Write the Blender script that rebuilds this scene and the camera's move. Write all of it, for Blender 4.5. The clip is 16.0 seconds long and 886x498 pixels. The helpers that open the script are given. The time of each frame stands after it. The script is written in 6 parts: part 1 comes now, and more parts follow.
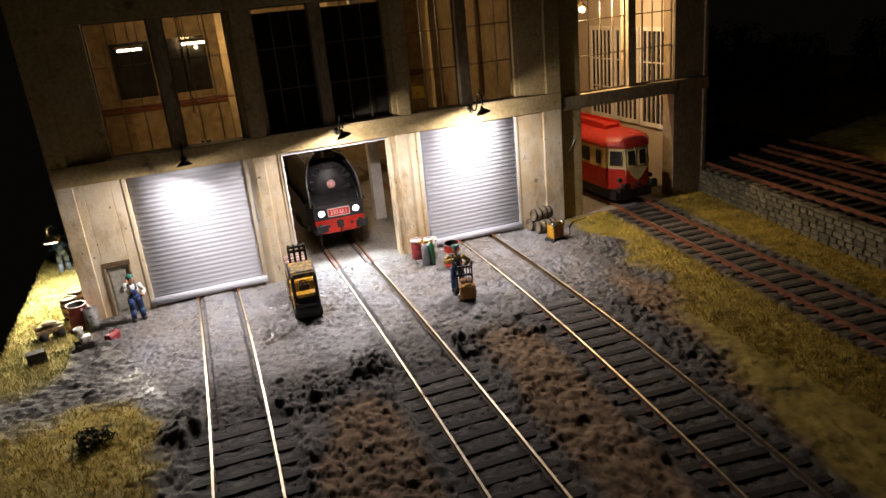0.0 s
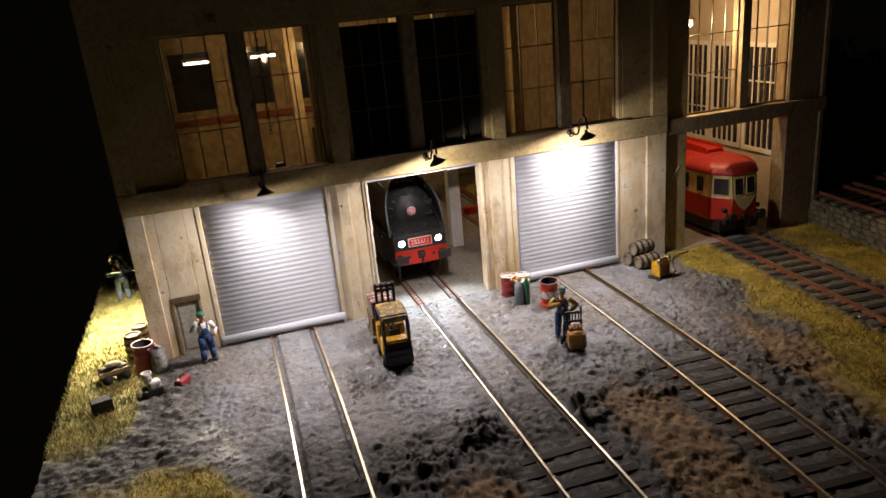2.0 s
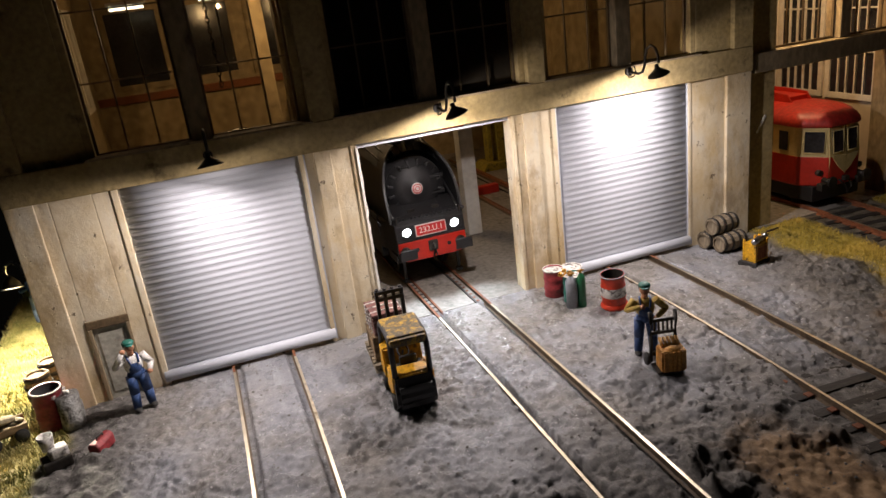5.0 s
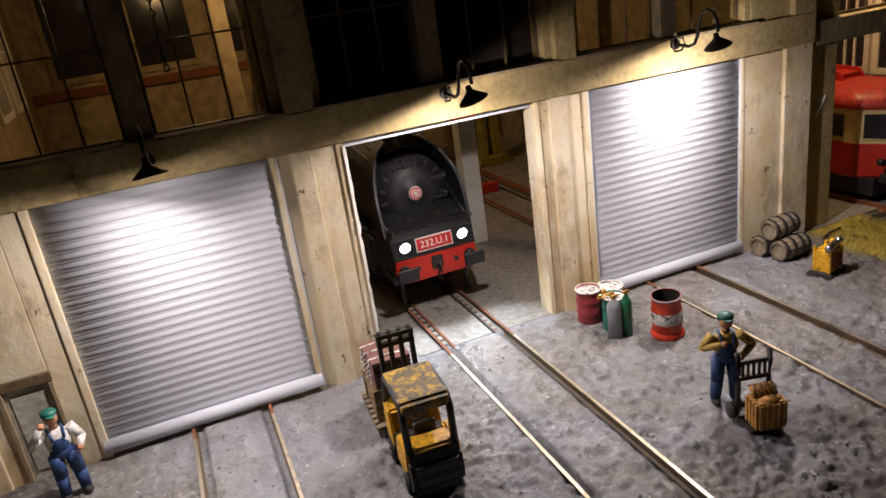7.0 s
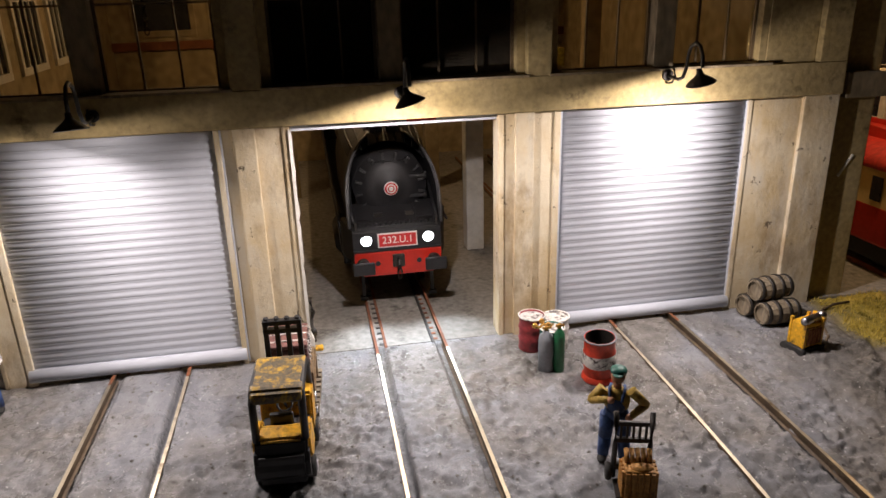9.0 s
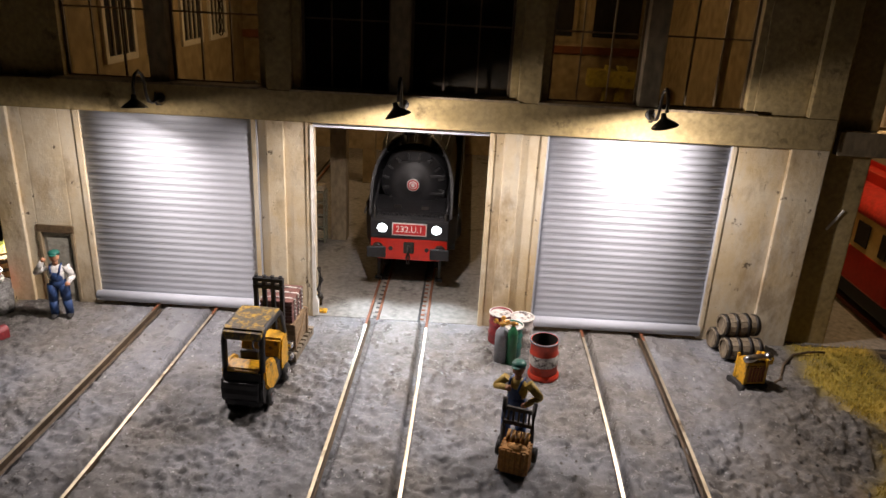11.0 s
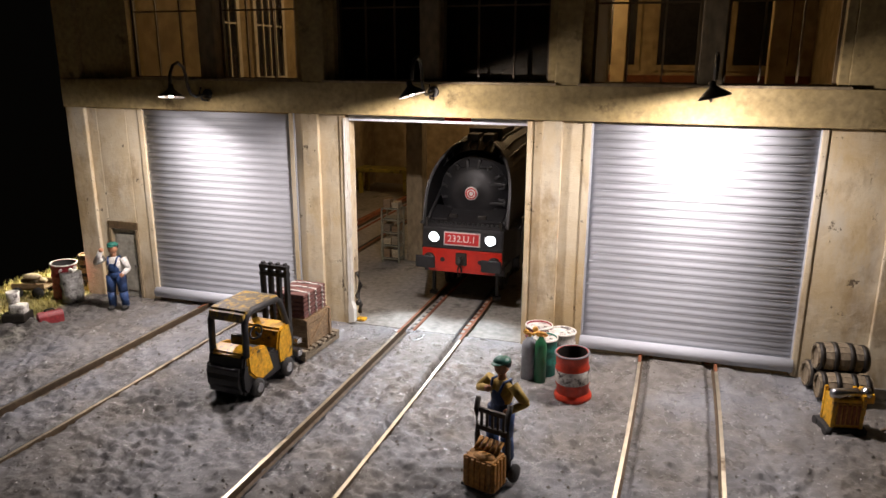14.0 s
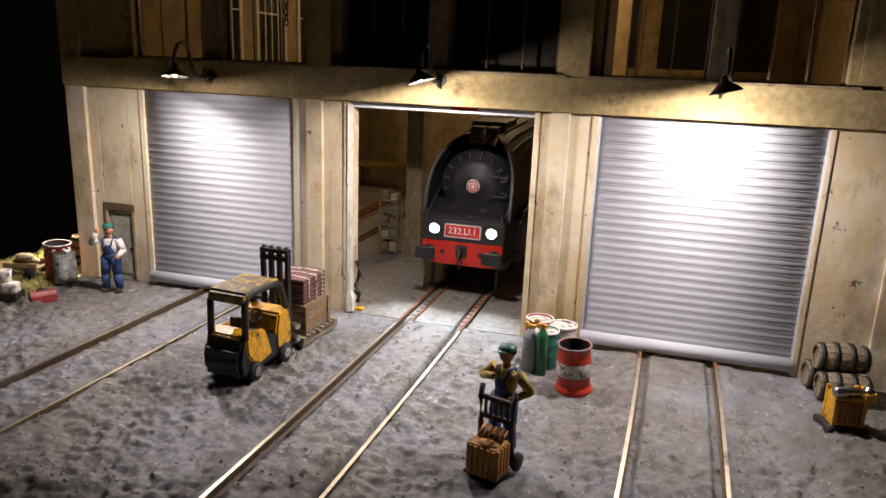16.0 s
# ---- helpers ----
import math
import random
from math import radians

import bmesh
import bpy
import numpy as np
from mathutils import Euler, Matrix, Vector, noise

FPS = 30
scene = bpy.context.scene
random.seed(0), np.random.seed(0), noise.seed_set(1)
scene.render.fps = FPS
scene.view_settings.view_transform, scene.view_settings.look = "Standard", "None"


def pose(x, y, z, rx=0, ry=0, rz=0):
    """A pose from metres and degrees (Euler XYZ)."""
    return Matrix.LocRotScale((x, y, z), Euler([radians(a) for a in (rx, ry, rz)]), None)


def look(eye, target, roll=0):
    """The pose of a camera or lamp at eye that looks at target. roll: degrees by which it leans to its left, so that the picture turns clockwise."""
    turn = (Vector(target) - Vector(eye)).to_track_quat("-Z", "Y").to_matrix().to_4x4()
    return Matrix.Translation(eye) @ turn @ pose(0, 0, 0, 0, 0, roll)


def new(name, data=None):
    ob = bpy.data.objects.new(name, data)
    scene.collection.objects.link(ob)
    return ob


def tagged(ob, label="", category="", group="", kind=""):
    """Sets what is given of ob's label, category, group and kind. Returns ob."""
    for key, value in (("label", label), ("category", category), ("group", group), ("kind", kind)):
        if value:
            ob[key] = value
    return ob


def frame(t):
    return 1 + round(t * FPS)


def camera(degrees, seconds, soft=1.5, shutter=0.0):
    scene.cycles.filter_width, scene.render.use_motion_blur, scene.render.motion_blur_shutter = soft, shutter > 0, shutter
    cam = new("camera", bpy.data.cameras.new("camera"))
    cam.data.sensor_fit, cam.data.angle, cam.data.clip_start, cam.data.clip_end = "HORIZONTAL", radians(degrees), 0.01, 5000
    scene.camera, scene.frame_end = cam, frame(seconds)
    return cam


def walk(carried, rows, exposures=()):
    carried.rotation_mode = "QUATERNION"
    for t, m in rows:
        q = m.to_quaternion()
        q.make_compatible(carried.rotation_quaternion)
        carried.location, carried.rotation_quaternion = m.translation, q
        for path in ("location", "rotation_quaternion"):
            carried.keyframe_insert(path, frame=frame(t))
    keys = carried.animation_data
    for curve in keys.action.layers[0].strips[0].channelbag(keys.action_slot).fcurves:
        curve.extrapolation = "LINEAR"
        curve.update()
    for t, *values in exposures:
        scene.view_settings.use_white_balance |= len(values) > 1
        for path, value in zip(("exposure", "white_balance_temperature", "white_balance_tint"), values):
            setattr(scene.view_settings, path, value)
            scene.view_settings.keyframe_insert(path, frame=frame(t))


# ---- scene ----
cam = camera(63.3, 16.0, shutter=0.0)
# a model railway at 1:87: one unit of the guess is 45 mm, x along the shed front, y into the shed, z up
METRES, EYE, TILT, LEAN, TURN = 0.36, 0.11727, 0.0, 0.0, -18.9
X0, Y0 = -0.062775, -0.3159
ROWS = [
    (0.0, 0.0, 0.0, 0.0, -1.88, -19.67, 5.28),
    (0.5, -0.0395, 0.0708, 0.016, -1.15, -19.42, 4.62),
    (1.0, -0.0597, 0.0821, 0.0151, -0.08, -18.95, 4.71),
    (1.5, -0.0795, 0.0791, 0.0134, 0.38, -18.91, 5.08),
    (2.0, -0.0759, 0.0925, 0.0118, 0.51, -18.95, 4.98),
    (2.5, -0.0889, 0.1178, 0.0011, 0.87, -18.79, 4.84),
    (3.0, -0.1052, 0.1538, -0.013, 0.83, -18.83, 5.32),
    (3.5, -0.11, 0.1921, -0.0161, 0.88, -18.72, 5.67),
    (4.0, -0.1134, 0.2305, -0.0278, 0.94, -18.39, 6.28),
    (6.5, -0.1216, 0.3987, -0.0896, -4.13, -21.99, 7.35),
    (7.0, -0.1387, 0.4229, -0.0801, -3.77, -20.62, 7.69),
    (7.5, -0.1327, 0.4304, -0.0762, -3.85, -20.07, 8.16),
    (8.0, -0.0867, 0.44, -0.0888, -0.51, -20.0, 8.57),
    (8.5, -0.0515, 0.441, -0.0886, 3.65, -20.16, 4.49),
    (11.0, 0.0985, 0.3984, -0.059, 21.33, -20.73, -2.67),
    (11.5, 0.1446, 0.3938, -0.0792, 25.82, -21.01, -0.35),
    (12.0, 0.1928, 0.4123, -0.0948, 30.18, -19.98, 1.53),
    (12.5, 0.2111, 0.4338, -0.1029, 32.18, -17.99, 1.82),
    (13.0, 0.2009, 0.4551, -0.1094, 34.21, -16.24, 2.21),
    (13.5, 0.1961, 0.4888, -0.1109, 35.96, -15.35, 1.93),
    (14.0, 0.1878, 0.4816, -0.1247, 36.53, -14.92, -0.17),
    (14.5, 0.1862, 0.4803, -0.1295, 36.09, -14.33, -1.06),
    (15.0, 0.1816, 0.4776, -0.133, 36.05, -14.16, -1.81),
    (15.5, 0.1801, 0.4774, -0.1333, 35.86, -14.36, -1.87),
    (16.0, 0.1788, 0.4767, -0.1348, 36.01, -14.66, -2.14),
]
walk(cam, [(t, pose(X0, Y0, EYE, TILT, LEAN, TURN) @ pose(METRES * x, METRES * y, METRES * z, 90 + pitch, roll, yaw)) for t, x, y, z, yaw, pitch, roll in ROWS],
     exposures=((0.0, 0.5), (2.0, 0.18), (4.0, 0.08), (7.0, 0.0), (16.0, 0.0)))

# ---------------------------------------------------------------- light
world = bpy.data.worlds.new("dark_room")
scene.world = world
world.use_nodes = True
world.node_tree.nodes["Background"].inputs[0].default_value = (1.0, 0.86, 0.66, 1)
world.node_tree.nodes["Background"].inputs[1].default_value = 0.0013

MM = 0.001
WHITE_LED = (1.0, 0.875, 0.845)
WARM_LED = (1.0, 0.66, 0.34)


def point_lamp(name, place, watts, colour, radius=1.2):
    d = bpy.data.lights.new(name, "POINT")
    d.energy, d.color, d.shadow_soft_size = watts, colour, radius * MM
    ob = new(name, d)
    ob.location = Vector(place) * MM
    return tagged(ob, "small light-emitting diode of the model", "light")


def disc_lamp(name, place, axis, watts, colour, size):
    """A small flat diode that shines about an axis, weaker towards its rim as flat diodes do."""
    d = bpy.data.lights.new(name, "AREA")
    d.shape, d.size, d.energy, d.color = "DISK", size * MM, watts, colour
    ob = new(name, d)
    ob.matrix_world = look(Vector(place) * MM, (Vector(place) + Vector(axis)) * MM)
    return tagged(ob, "small light-emitting diode of the model", "light")


def spot_lamp(name, place, target, watts, colour, angle, radius=1.0, blend=0.5):
    d = bpy.data.lights.new(name, "SPOT")
    d.energy, d.color, d.shadow_soft_size, d.spot_size, d.spot_blend = watts, colour, radius * MM, radians(angle), blend
    ob = new(name, d)
    ob.matrix_world = look(Vector(place) * MM, Vector(target) * MM)
    return tagged(ob, "small headlight beam of the model", "light")


# wall lamps: centre of the shade, its lean to the right and its nod towards the wall in degrees, watts
WALL_LAMPS = [(-64.5, -17.5, 62.6, 4, 9, 0.108), (0.4, -17.5, 64.2, 17, 2, 0.125), (64.7, -17.5, 65.0, 14, 0, 0.142)]


# ---------------------------------------------------------------- materials
def rgba(c):
    return (*c, 1.0) if len(c) == 3 else c


def mat(name, c1, c2=None, scale=150, rough=0.7, metal=0.0, bump=0.25, fine=6.0, c3=None, c3_at=0.62, stretch=(1, 1, 1), rough_var=0.15, vary=0.12, grain=0.35, coat=0.0):
    """Two tones mixed by large noise, darkened by fine grain, with specks or stains of c3."""
    m = bpy.data.materials.new(name)
    m.use_nodes = True
    nt = m.node_tree
    n, l = nt.nodes, nt.links
    b = n["Principled BSDF"]
    co = n.new("ShaderNodeTexCoord")
    mp = n.new("ShaderNodeMapping")
    mp.inputs["Scale"].default_value = stretch
    l.new(co.outputs["Object"], mp.inputs["Vector"])
    big = n.new("ShaderNodeTexNoise")
    big.inputs["Scale"].default_value, big.inputs["Detail"].default_value, big.inputs["Roughness"].default_value = scale, 6, 0.62
    l.new(mp.outputs[0], big.inputs["Vector"])
    small = n.new("ShaderNodeTexNoise")
    small.inputs["Scale"].default_value, small.inputs["Detail"].default_value = scale * fine, 4
    l.new(mp.outputs[0], small.inputs["Vector"])
    ramp = n.new("ShaderNodeValToRGB")
    ramp.color_ramp.elements[0].position, ramp.color_ramp.elements[1].position = 0.36, 0.66
    ramp.color_ramp.elements[0].color, ramp.color_ramp.elements[1].color = rgba(c1), rgba(c2 or [v * 0.8 for v in c1])
    l.new(big.outputs[0], ramp.inputs[0])
    colour = ramp.outputs[0]
    if c3:
        st = n.new("ShaderNodeTexNoise")
        st.inputs["Scale"].default_value, st.inputs["Detail"].default_value, st.inputs["Roughness"].default_value = scale * 1.9, 8, 0.7
        off = n.new("ShaderNodeVectorMath")
        off.inputs[1].default_value = (0.31, 0.17, 0.53)
        l.new(mp.outputs[0], off.inputs[0])
        l.new(off.outputs[0], st.inputs["Vector"])
        sr = n.new("ShaderNodeMapRange")
        sr.inputs[1].default_value, sr.inputs[2].default_value = c3_at - 0.06, c3_at + 0.06
        l.new(st.outputs[0], sr.inputs[0])
        mx = n.new("ShaderNodeMix")
        mx.data_type = "RGBA"
        mx.inputs[7].default_value = rgba(c3)
        l.new(sr.outputs[0], mx.inputs[0])
        l.new(colour, mx.inputs[6])
        colour = mx.outputs[2]
    g = n.new("ShaderNodeMapRange")
    g.inputs[1].default_value, g.inputs[2].default_value, g.inputs[3].default_value, g.inputs[4].default_value = 0.3, 0.7, 1 - grain, 1 + grain * 0.4
    l.new(small.outputs[0], g.inputs[0])
    info = n.new("ShaderNodeObjectInfo")
    rv = n.new("ShaderNodeMapRange")
    rv.inputs[3].default_value, rv.inputs[4].default_value = 1 - vary, 1 + vary
    l.new(info.outputs["Random"], rv.inputs[0])
    mul = n.new("ShaderNodeMath")
    mul.operation = "MULTIPLY"
    l.new(g.outputs[0], mul.inputs[0])
    l.new(rv.outputs[0], mul.inputs[1])
    sc = n.new("ShaderNodeVectorMath")
    sc.operation = "SCALE"
    l.new(colour, sc.inputs[0])
    l.new(mul.outputs[0], sc.inputs["Scale"])
    l.new(sc.outputs[0], b.inputs["Base Color"])
    rr = n.new("ShaderNodeMapRange")
    rr.inputs[3].default_value, rr.inputs[4].default_value = max(0.04, rough - rough_var), min(1, rough + rough_var)
    l.new(big.outputs[0], rr.inputs[0])
    l.new(rr.outputs[0], b.inputs["Roughness"])
    b.inputs["Metallic"].default_value = metal
    b.inputs["Coat Weight"].default_value = coat
    if bump:
        bp = n.new("ShaderNodeBump")
        bp.inputs["Strength"].default_value, bp.inputs["Distance"].default_value = bump, 0.0004
        l.new(small.outputs[0], bp.inputs["Height"])
        l.new(bp.outputs[0], b.inputs["Normal"])
    return m


def glow(name, colour, strength):
    m = bpy.data.materials.new(name)
    m.use_nodes = True
    b = m.node_tree.nodes["Principled BSDF"]
    b.inputs["Base Color"].default_value = rgba(colour)
    b.inputs["Emission Color"].default_value = rgba(colour)
    b.inputs["Emission Strength"].default_value = strength
    return m


def clear(name, tint=(1, 1, 1), rough=0.03):
    m = bpy.data.materials.new(name)
    m.use_nodes = True
    b = m.node_tree.nodes["Principled BSDF"]
    b.inputs["Base Color"].default_value = rgba(tint)
    b.inputs["Roughness"].default_value = rough
    b.inputs["Transmission Weight"].default_value = 1.0
    b.inputs["IOR"].default_value = 1.05
    return m


def stained_plaster(name, pale, tan, streak_at=0.52):
    """Cream plaster with grey worn patches, brown streaks that run down, and small dark chips."""
    m = bpy.data.materials.new(name)
    m.use_nodes = True
    n, l = m.node_tree.nodes, m.node_tree.links
    b = n["Principled BSDF"]
    co = n.new("ShaderNodeTexCoord")

    def cloud(scale, detail, stretch, lo, hi, shift_by=0.0):
        mp = n.new("ShaderNodeMapping")
        mp.inputs["Scale"].default_value = stretch
        mp.inputs["Location"].default_value = (shift_by, shift_by * 0.7, shift_by * 1.3)
        l.new(co.outputs["Object"], mp.inputs["Vector"])
        t = n.new("ShaderNodeTexNoise")
        t.inputs["Scale"].default_value, t.inputs["Detail"].default_value, t.inputs["Roughness"].default_value = scale, detail, 0.66
        l.new(mp.outputs[0], t.inputs["Vector"])
        r = n.new("ShaderNodeMapRange")
        r.inputs[1].default_value, r.inputs[2].default_value = lo, hi
        l.new(t.outputs[0], r.inputs[0])
        return r.outputs[0], t.outputs[0]

    def layer(under, over, fac, most=1.0):
        k = n.new("ShaderNodeMath")
        k.operation = "MULTIPLY"
        k.inputs[1].default_value = most
        l.new(fac, k.inputs[0])
        mx = n.new("ShaderNodeMix")
        mx.data_type = "RGBA"
        l.new(k.outputs[0], mx.inputs[0])
        if isinstance(under, tuple):
            mx.inputs[6].default_value = rgba(under)
        else:
            l.new(under, mx.inputs[6])
        mx.inputs[7].default_value = rgba(over)
        return mx.outputs[2]

    c = layer(pale, tan, cloud(45, 8, (1, 1, 0.9), 0.40, 0.62)[0])
    c = layer(c, (0.58, 0.55, 0.47), cloud(70, 8, (1, 1, 0.35), 0.53, 0.63, 0.4)[0], 0.6)
    c = layer(c, (0.25, 0.165, 0.08), cloud(110, 9, (1, 1, 0.5), streak_at, streak_at + 0.14, 0.9)[0], 0.6)
    c = layer(c, (0.34, 0.225, 0.10), cloud(60, 10, (1, 1, 0.5), 0.52, 0.64, 1.7)[0], 0.75)
    chip, raw = cloud(330, 6, (1, 1, 0.8), 0.64, 0.68, 2.3)
    c = layer(c, (0.11, 0.08, 0.05), chip, 0.85)
    l.new(c, b.inputs["Base Color"])
    b.inputs["Roughness"].default_value = 0.82
    bp = n.new("ShaderNodeBump")
    bp.inputs["Strength"].default_value, bp.inputs["Distance"].default_value = 0.35, 0.0007
    l.new(cloud(620, 6, (1, 1, 1), 0.2, 0.8)[1], bp.inputs["Height"])
    bp2 = n.new("ShaderNodeBump")
    bp2.invert = True
    bp2.inputs["Strength"].default_value, bp2.inputs["Distance"].default_value = 0.5, 0.0006
    l.new(chip, bp2.inputs["Height"])
    l.new(bp.outputs[0], bp2.inputs["Normal"])
    l.new(bp2.outputs[0], b.inputs["Normal"])
    return m


M_WALL = stained_plaster("stained_cream_plaster", (0.68, 0.60, 0.44), (0.56, 0.43, 0.235))
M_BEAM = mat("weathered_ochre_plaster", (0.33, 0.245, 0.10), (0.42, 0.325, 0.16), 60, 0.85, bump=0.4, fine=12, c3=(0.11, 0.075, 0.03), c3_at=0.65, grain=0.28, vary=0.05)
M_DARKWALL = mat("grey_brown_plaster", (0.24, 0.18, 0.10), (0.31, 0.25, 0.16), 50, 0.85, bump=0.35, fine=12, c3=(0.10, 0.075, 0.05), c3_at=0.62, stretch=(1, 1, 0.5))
M_SLAT = mat("pale_blue_grey_sheet_metal", (0.52, 0.545, 0.60), (0.48, 0.505, 0.555), 40, 0.6, metal=0.0, bump=0.06, fine=20, grain=0.07, vary=0.03, stretch=(0.4, 1, 3))
M_WHITE = mat("off_white_paint", (0.72, 0.70, 0.64), (0.60, 0.56, 0.48), 90, 0.6, bump=0.15, c3=(0.35, 0.27, 0.17), c3_at=0.68, grain=0.12)
M_BAR = mat("dark_rusty_bar", (0.10, 0.07, 0.035), (0.15, 0.10, 0.05), 300, 0.5)
M_BLACK = mat("soot_black_paint", (0.008, 0.008, 0.009), (0.018, 0.018, 0.02), 150, 0.52, bump=0.1, grain=0.3, rough_var=0.12)
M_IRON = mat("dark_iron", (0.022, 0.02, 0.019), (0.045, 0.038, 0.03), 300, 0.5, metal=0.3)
M_RAILTOP = mat("worn_nickel_silver", (0.76, 0.67, 0.51), (0.60, 0.52, 0.38), 60, 0.43, metal=1.0, bump=0.15, grain=0.2, c3=(0.22, 0.16, 0.10), c3_at=0.64)
M_RUST = mat("orange_rust", (0.26, 0.085, 0.03), (0.16, 0.055, 0.022), 200, 0.8, bump=0.4)
M_RUSTGREY = mat("brown_grey_rail_side", (0.11, 0.075, 0.045), (0.17, 0.12, 0.07), 200, 0.7, metal=0.2)
M_SLEEPER = mat("tarred_sleeper", (0.022, 0.018, 0.014), (0.045, 0.038, 0.03), 200, 0.8, bump=0.5, stretch=(0.3, 1, 1))
M_RED = mat("signal_red_paint", (0.52, 0.025, 0.012), (0.42, 0.02, 0.012), 120, 0.4, bump=0.06, grain=0.12)
M_CREAM = mat("cream_paint", (0.68, 0.55, 0.25), (0.60, 0.48, 0.22), 120, 0.4, bump=0.06, grain=0.12)
M_YELLOW = mat("worn_yellow_paint", (0.74, 0.40, 0.015), (0.60, 0.30, 0.012), 200, 0.45, bump=0.15, c3=(0.05, 0.035, 0.02), c3_at=0.61)
M_OLIVE = mat("olive_yellow_paint", (0.38, 0.30, 0.04), (0.26, 0.22, 0.04), 150, 0.6, c3=(0.06, 0.05, 0.02), c3_at=0.6)
M_WOOD = mat("weathered_wood", (0.28, 0.19, 0.10), (0.20, 0.13, 0.07), 250, 0.8, bump=0.5, stretch=(0.25, 1, 1))
M_WOODGREY = mat("grey_barrel_wood", (0.27, 0.22, 0.15), (0.18, 0.14, 0.09), 250, 0.8, bump=0.5, stretch=(0.25, 1, 1))
M_CRATE = mat("honey_coloured_wood", (0.58, 0.29, 0.06), (0.44, 0.21, 0.05), 250, 0.65, bump=0.4, c3=(0.12, 0.06, 0.02), c3_at=0.62)
M_MAROON = mat("maroon_bundle", (0.17, 0.075, 0.062), (0.12, 0.05, 0.045), 250, 0.6, grain=0.2)
M_ORANGE = mat("chipped_red_orange_paint", (0.66, 0.05, 0.012), (0.54, 0.035, 0.012), 130, 0.45, bump=0.25, c3=(0.08, 0.03, 0.02), c3_at=0.66)
M_LABEL = mat("worn_white_label", (0.72, 0.70, 0.66), (0.60, 0.57, 0.52), 260, 0.6, c3=(0.05, 0.03, 0.03), c3_at=0.56)
M_GREEN = mat("bottle_green_paint", (0.02, 0.16, 0.06), (0.015, 0.12, 0.05), 200, 0.4, grain=0.15)
M_TEAL = mat("teal_green_paint", (0.015, 0.15, 0.11), (0.012, 0.11, 0.085), 200, 0.45, c3=(0.4, 0.4, 0.36), c3_at=0.69)
M_GREY = mat("mid_grey_paint", (0.17, 0.18, 0.20), (0.13, 0.14, 0.16), 200, 0.5, grain=0.15)
M_CRIMSON = mat("crimson_drum_paint", (0.30, 0.03, 0.035), (0.22, 0.025, 0.03), 200, 0.5, c3=(0.07, 0.03, 0.025), c3_at=0.65)
M_BRASS = mat("brass_fitting", (0.75, 0.42, 0.10), (0.6, 0.3, 0.08), 300, 0.3, metal=0.9)
M_CHROME = mat("dull_silver_metal", (0.72, 0.72, 0.74), (0.55, 0.55, 0.58), 200, 0.28, metal=1.0)
M_DENIM = mat("blue_painted_overalls", (0.03, 0.075, 0.21), (0.02, 0.05, 0.15), 300, 0.6)
M_SKIN = mat("flesh_coloured_paint", (0.55, 0.27, 0.15), (0.48, 0.22, 0.12), 300, 0.55)
M_SHIRT = mat("white_figure_paint", (0.72, 0.70, 0.66), (0.62, 0.6, 0.56), 300, 0.6)
M_MUSTARD = mat("mustard_shirt_paint", (0.50, 0.34, 0.06), (0.40, 0.26, 0.05), 300, 0.6)
M_SACK = mat("pale_sackcloth", (0.48, 0.40, 0.26), (0.38, 0.31, 0.20), 300, 0.85, bump=0.5)
M_STONE = mat("pale_mossy_stone", (0.17, 0.15, 0.09), (0.23, 0.205, 0.13), 120, 0.9, bump=0.6, c3=(0.09, 0.10, 0.04), c3_at=0.58, vary=0.3)
M_ROCK = mat("dark_rock", (0.10, 0.085, 0.06), (0.15, 0.13, 0.09), 60, 0.95, bump=0.7)
M_FLOOR = mat("oily_workshop_floor", (0.24, 0.225, 0.20), (0.31, 0.29, 0.26), 60, 0.6, bump=0.2, fine=10, c3=(0.08, 0.07, 0.06), c3_at=0.62)
M_INNER = mat("tan_inner_wall", (0.33, 0.25, 0.14), (0.38, 0.30, 0.18), 40, 0.85, bump=0.15)
M_PALEINNER = mat("pale_inner_wall", (0.62, 0.54, 0.42), (0.56, 0.48, 0.36), 40, 0.8, bump=0.1, grain=0.1)
M_DARKROOM = mat("dark_room_paint", (0.02, 0.02, 0.022), (0.03, 0.03, 0.03), 4, 0.95, bump=0)
M_DARKGLASS = mat("dark_window_glass", (0.02, 0.02, 0.024), (0.03, 0.03, 0.035), 100, 0.12, bump=0.0)
M_GLASS = clear("dusty_brown_glazing", (0.70, 0.66, 0.55), 0.06)
M_CLEARGLASS = clear("window_glazing")
M_BULB = glow("lit_diode", (1.0, 0.94, 0.82), 45.0)
M_HEAD = glow("lit_headlight", (0.88, 0.94, 1.0), 9.0)
M_TUBE = glow("lit_tube", (1.0, 0.93, 0.78), 5.0)
M_PLATE = mat("red_enamel", (0.50, 0.02, 0.02), (0.45, 0.018, 0.018), 200, 0.35, bump=0)
M_LETTER = mat("white_enamel", (0.78, 0.76, 0.72), (0.74, 0.72, 0.68), 200, 0.4, bump=0)
M_TYRE = mat("black_rubber", (0.02, 0.02, 0.02), (0.035, 0.033, 0.03), 300, 0.8)
M_LEAF = mat("dark_green_foliage", (0.05, 0.065, 0.015), (0.085, 0.08, 0.02), 200, 0.85, vary=0.3)


# ---------------------------------------------------------------- mesh helpers (all in millimetres)
def merge(bm, tmp):
    me = bpy.data.meshes.new("tmp")
    tmp.to_mesh(me)
    tmp.free()
    bm.from_mesh(me)
    bpy.data.meshes.remove(me)


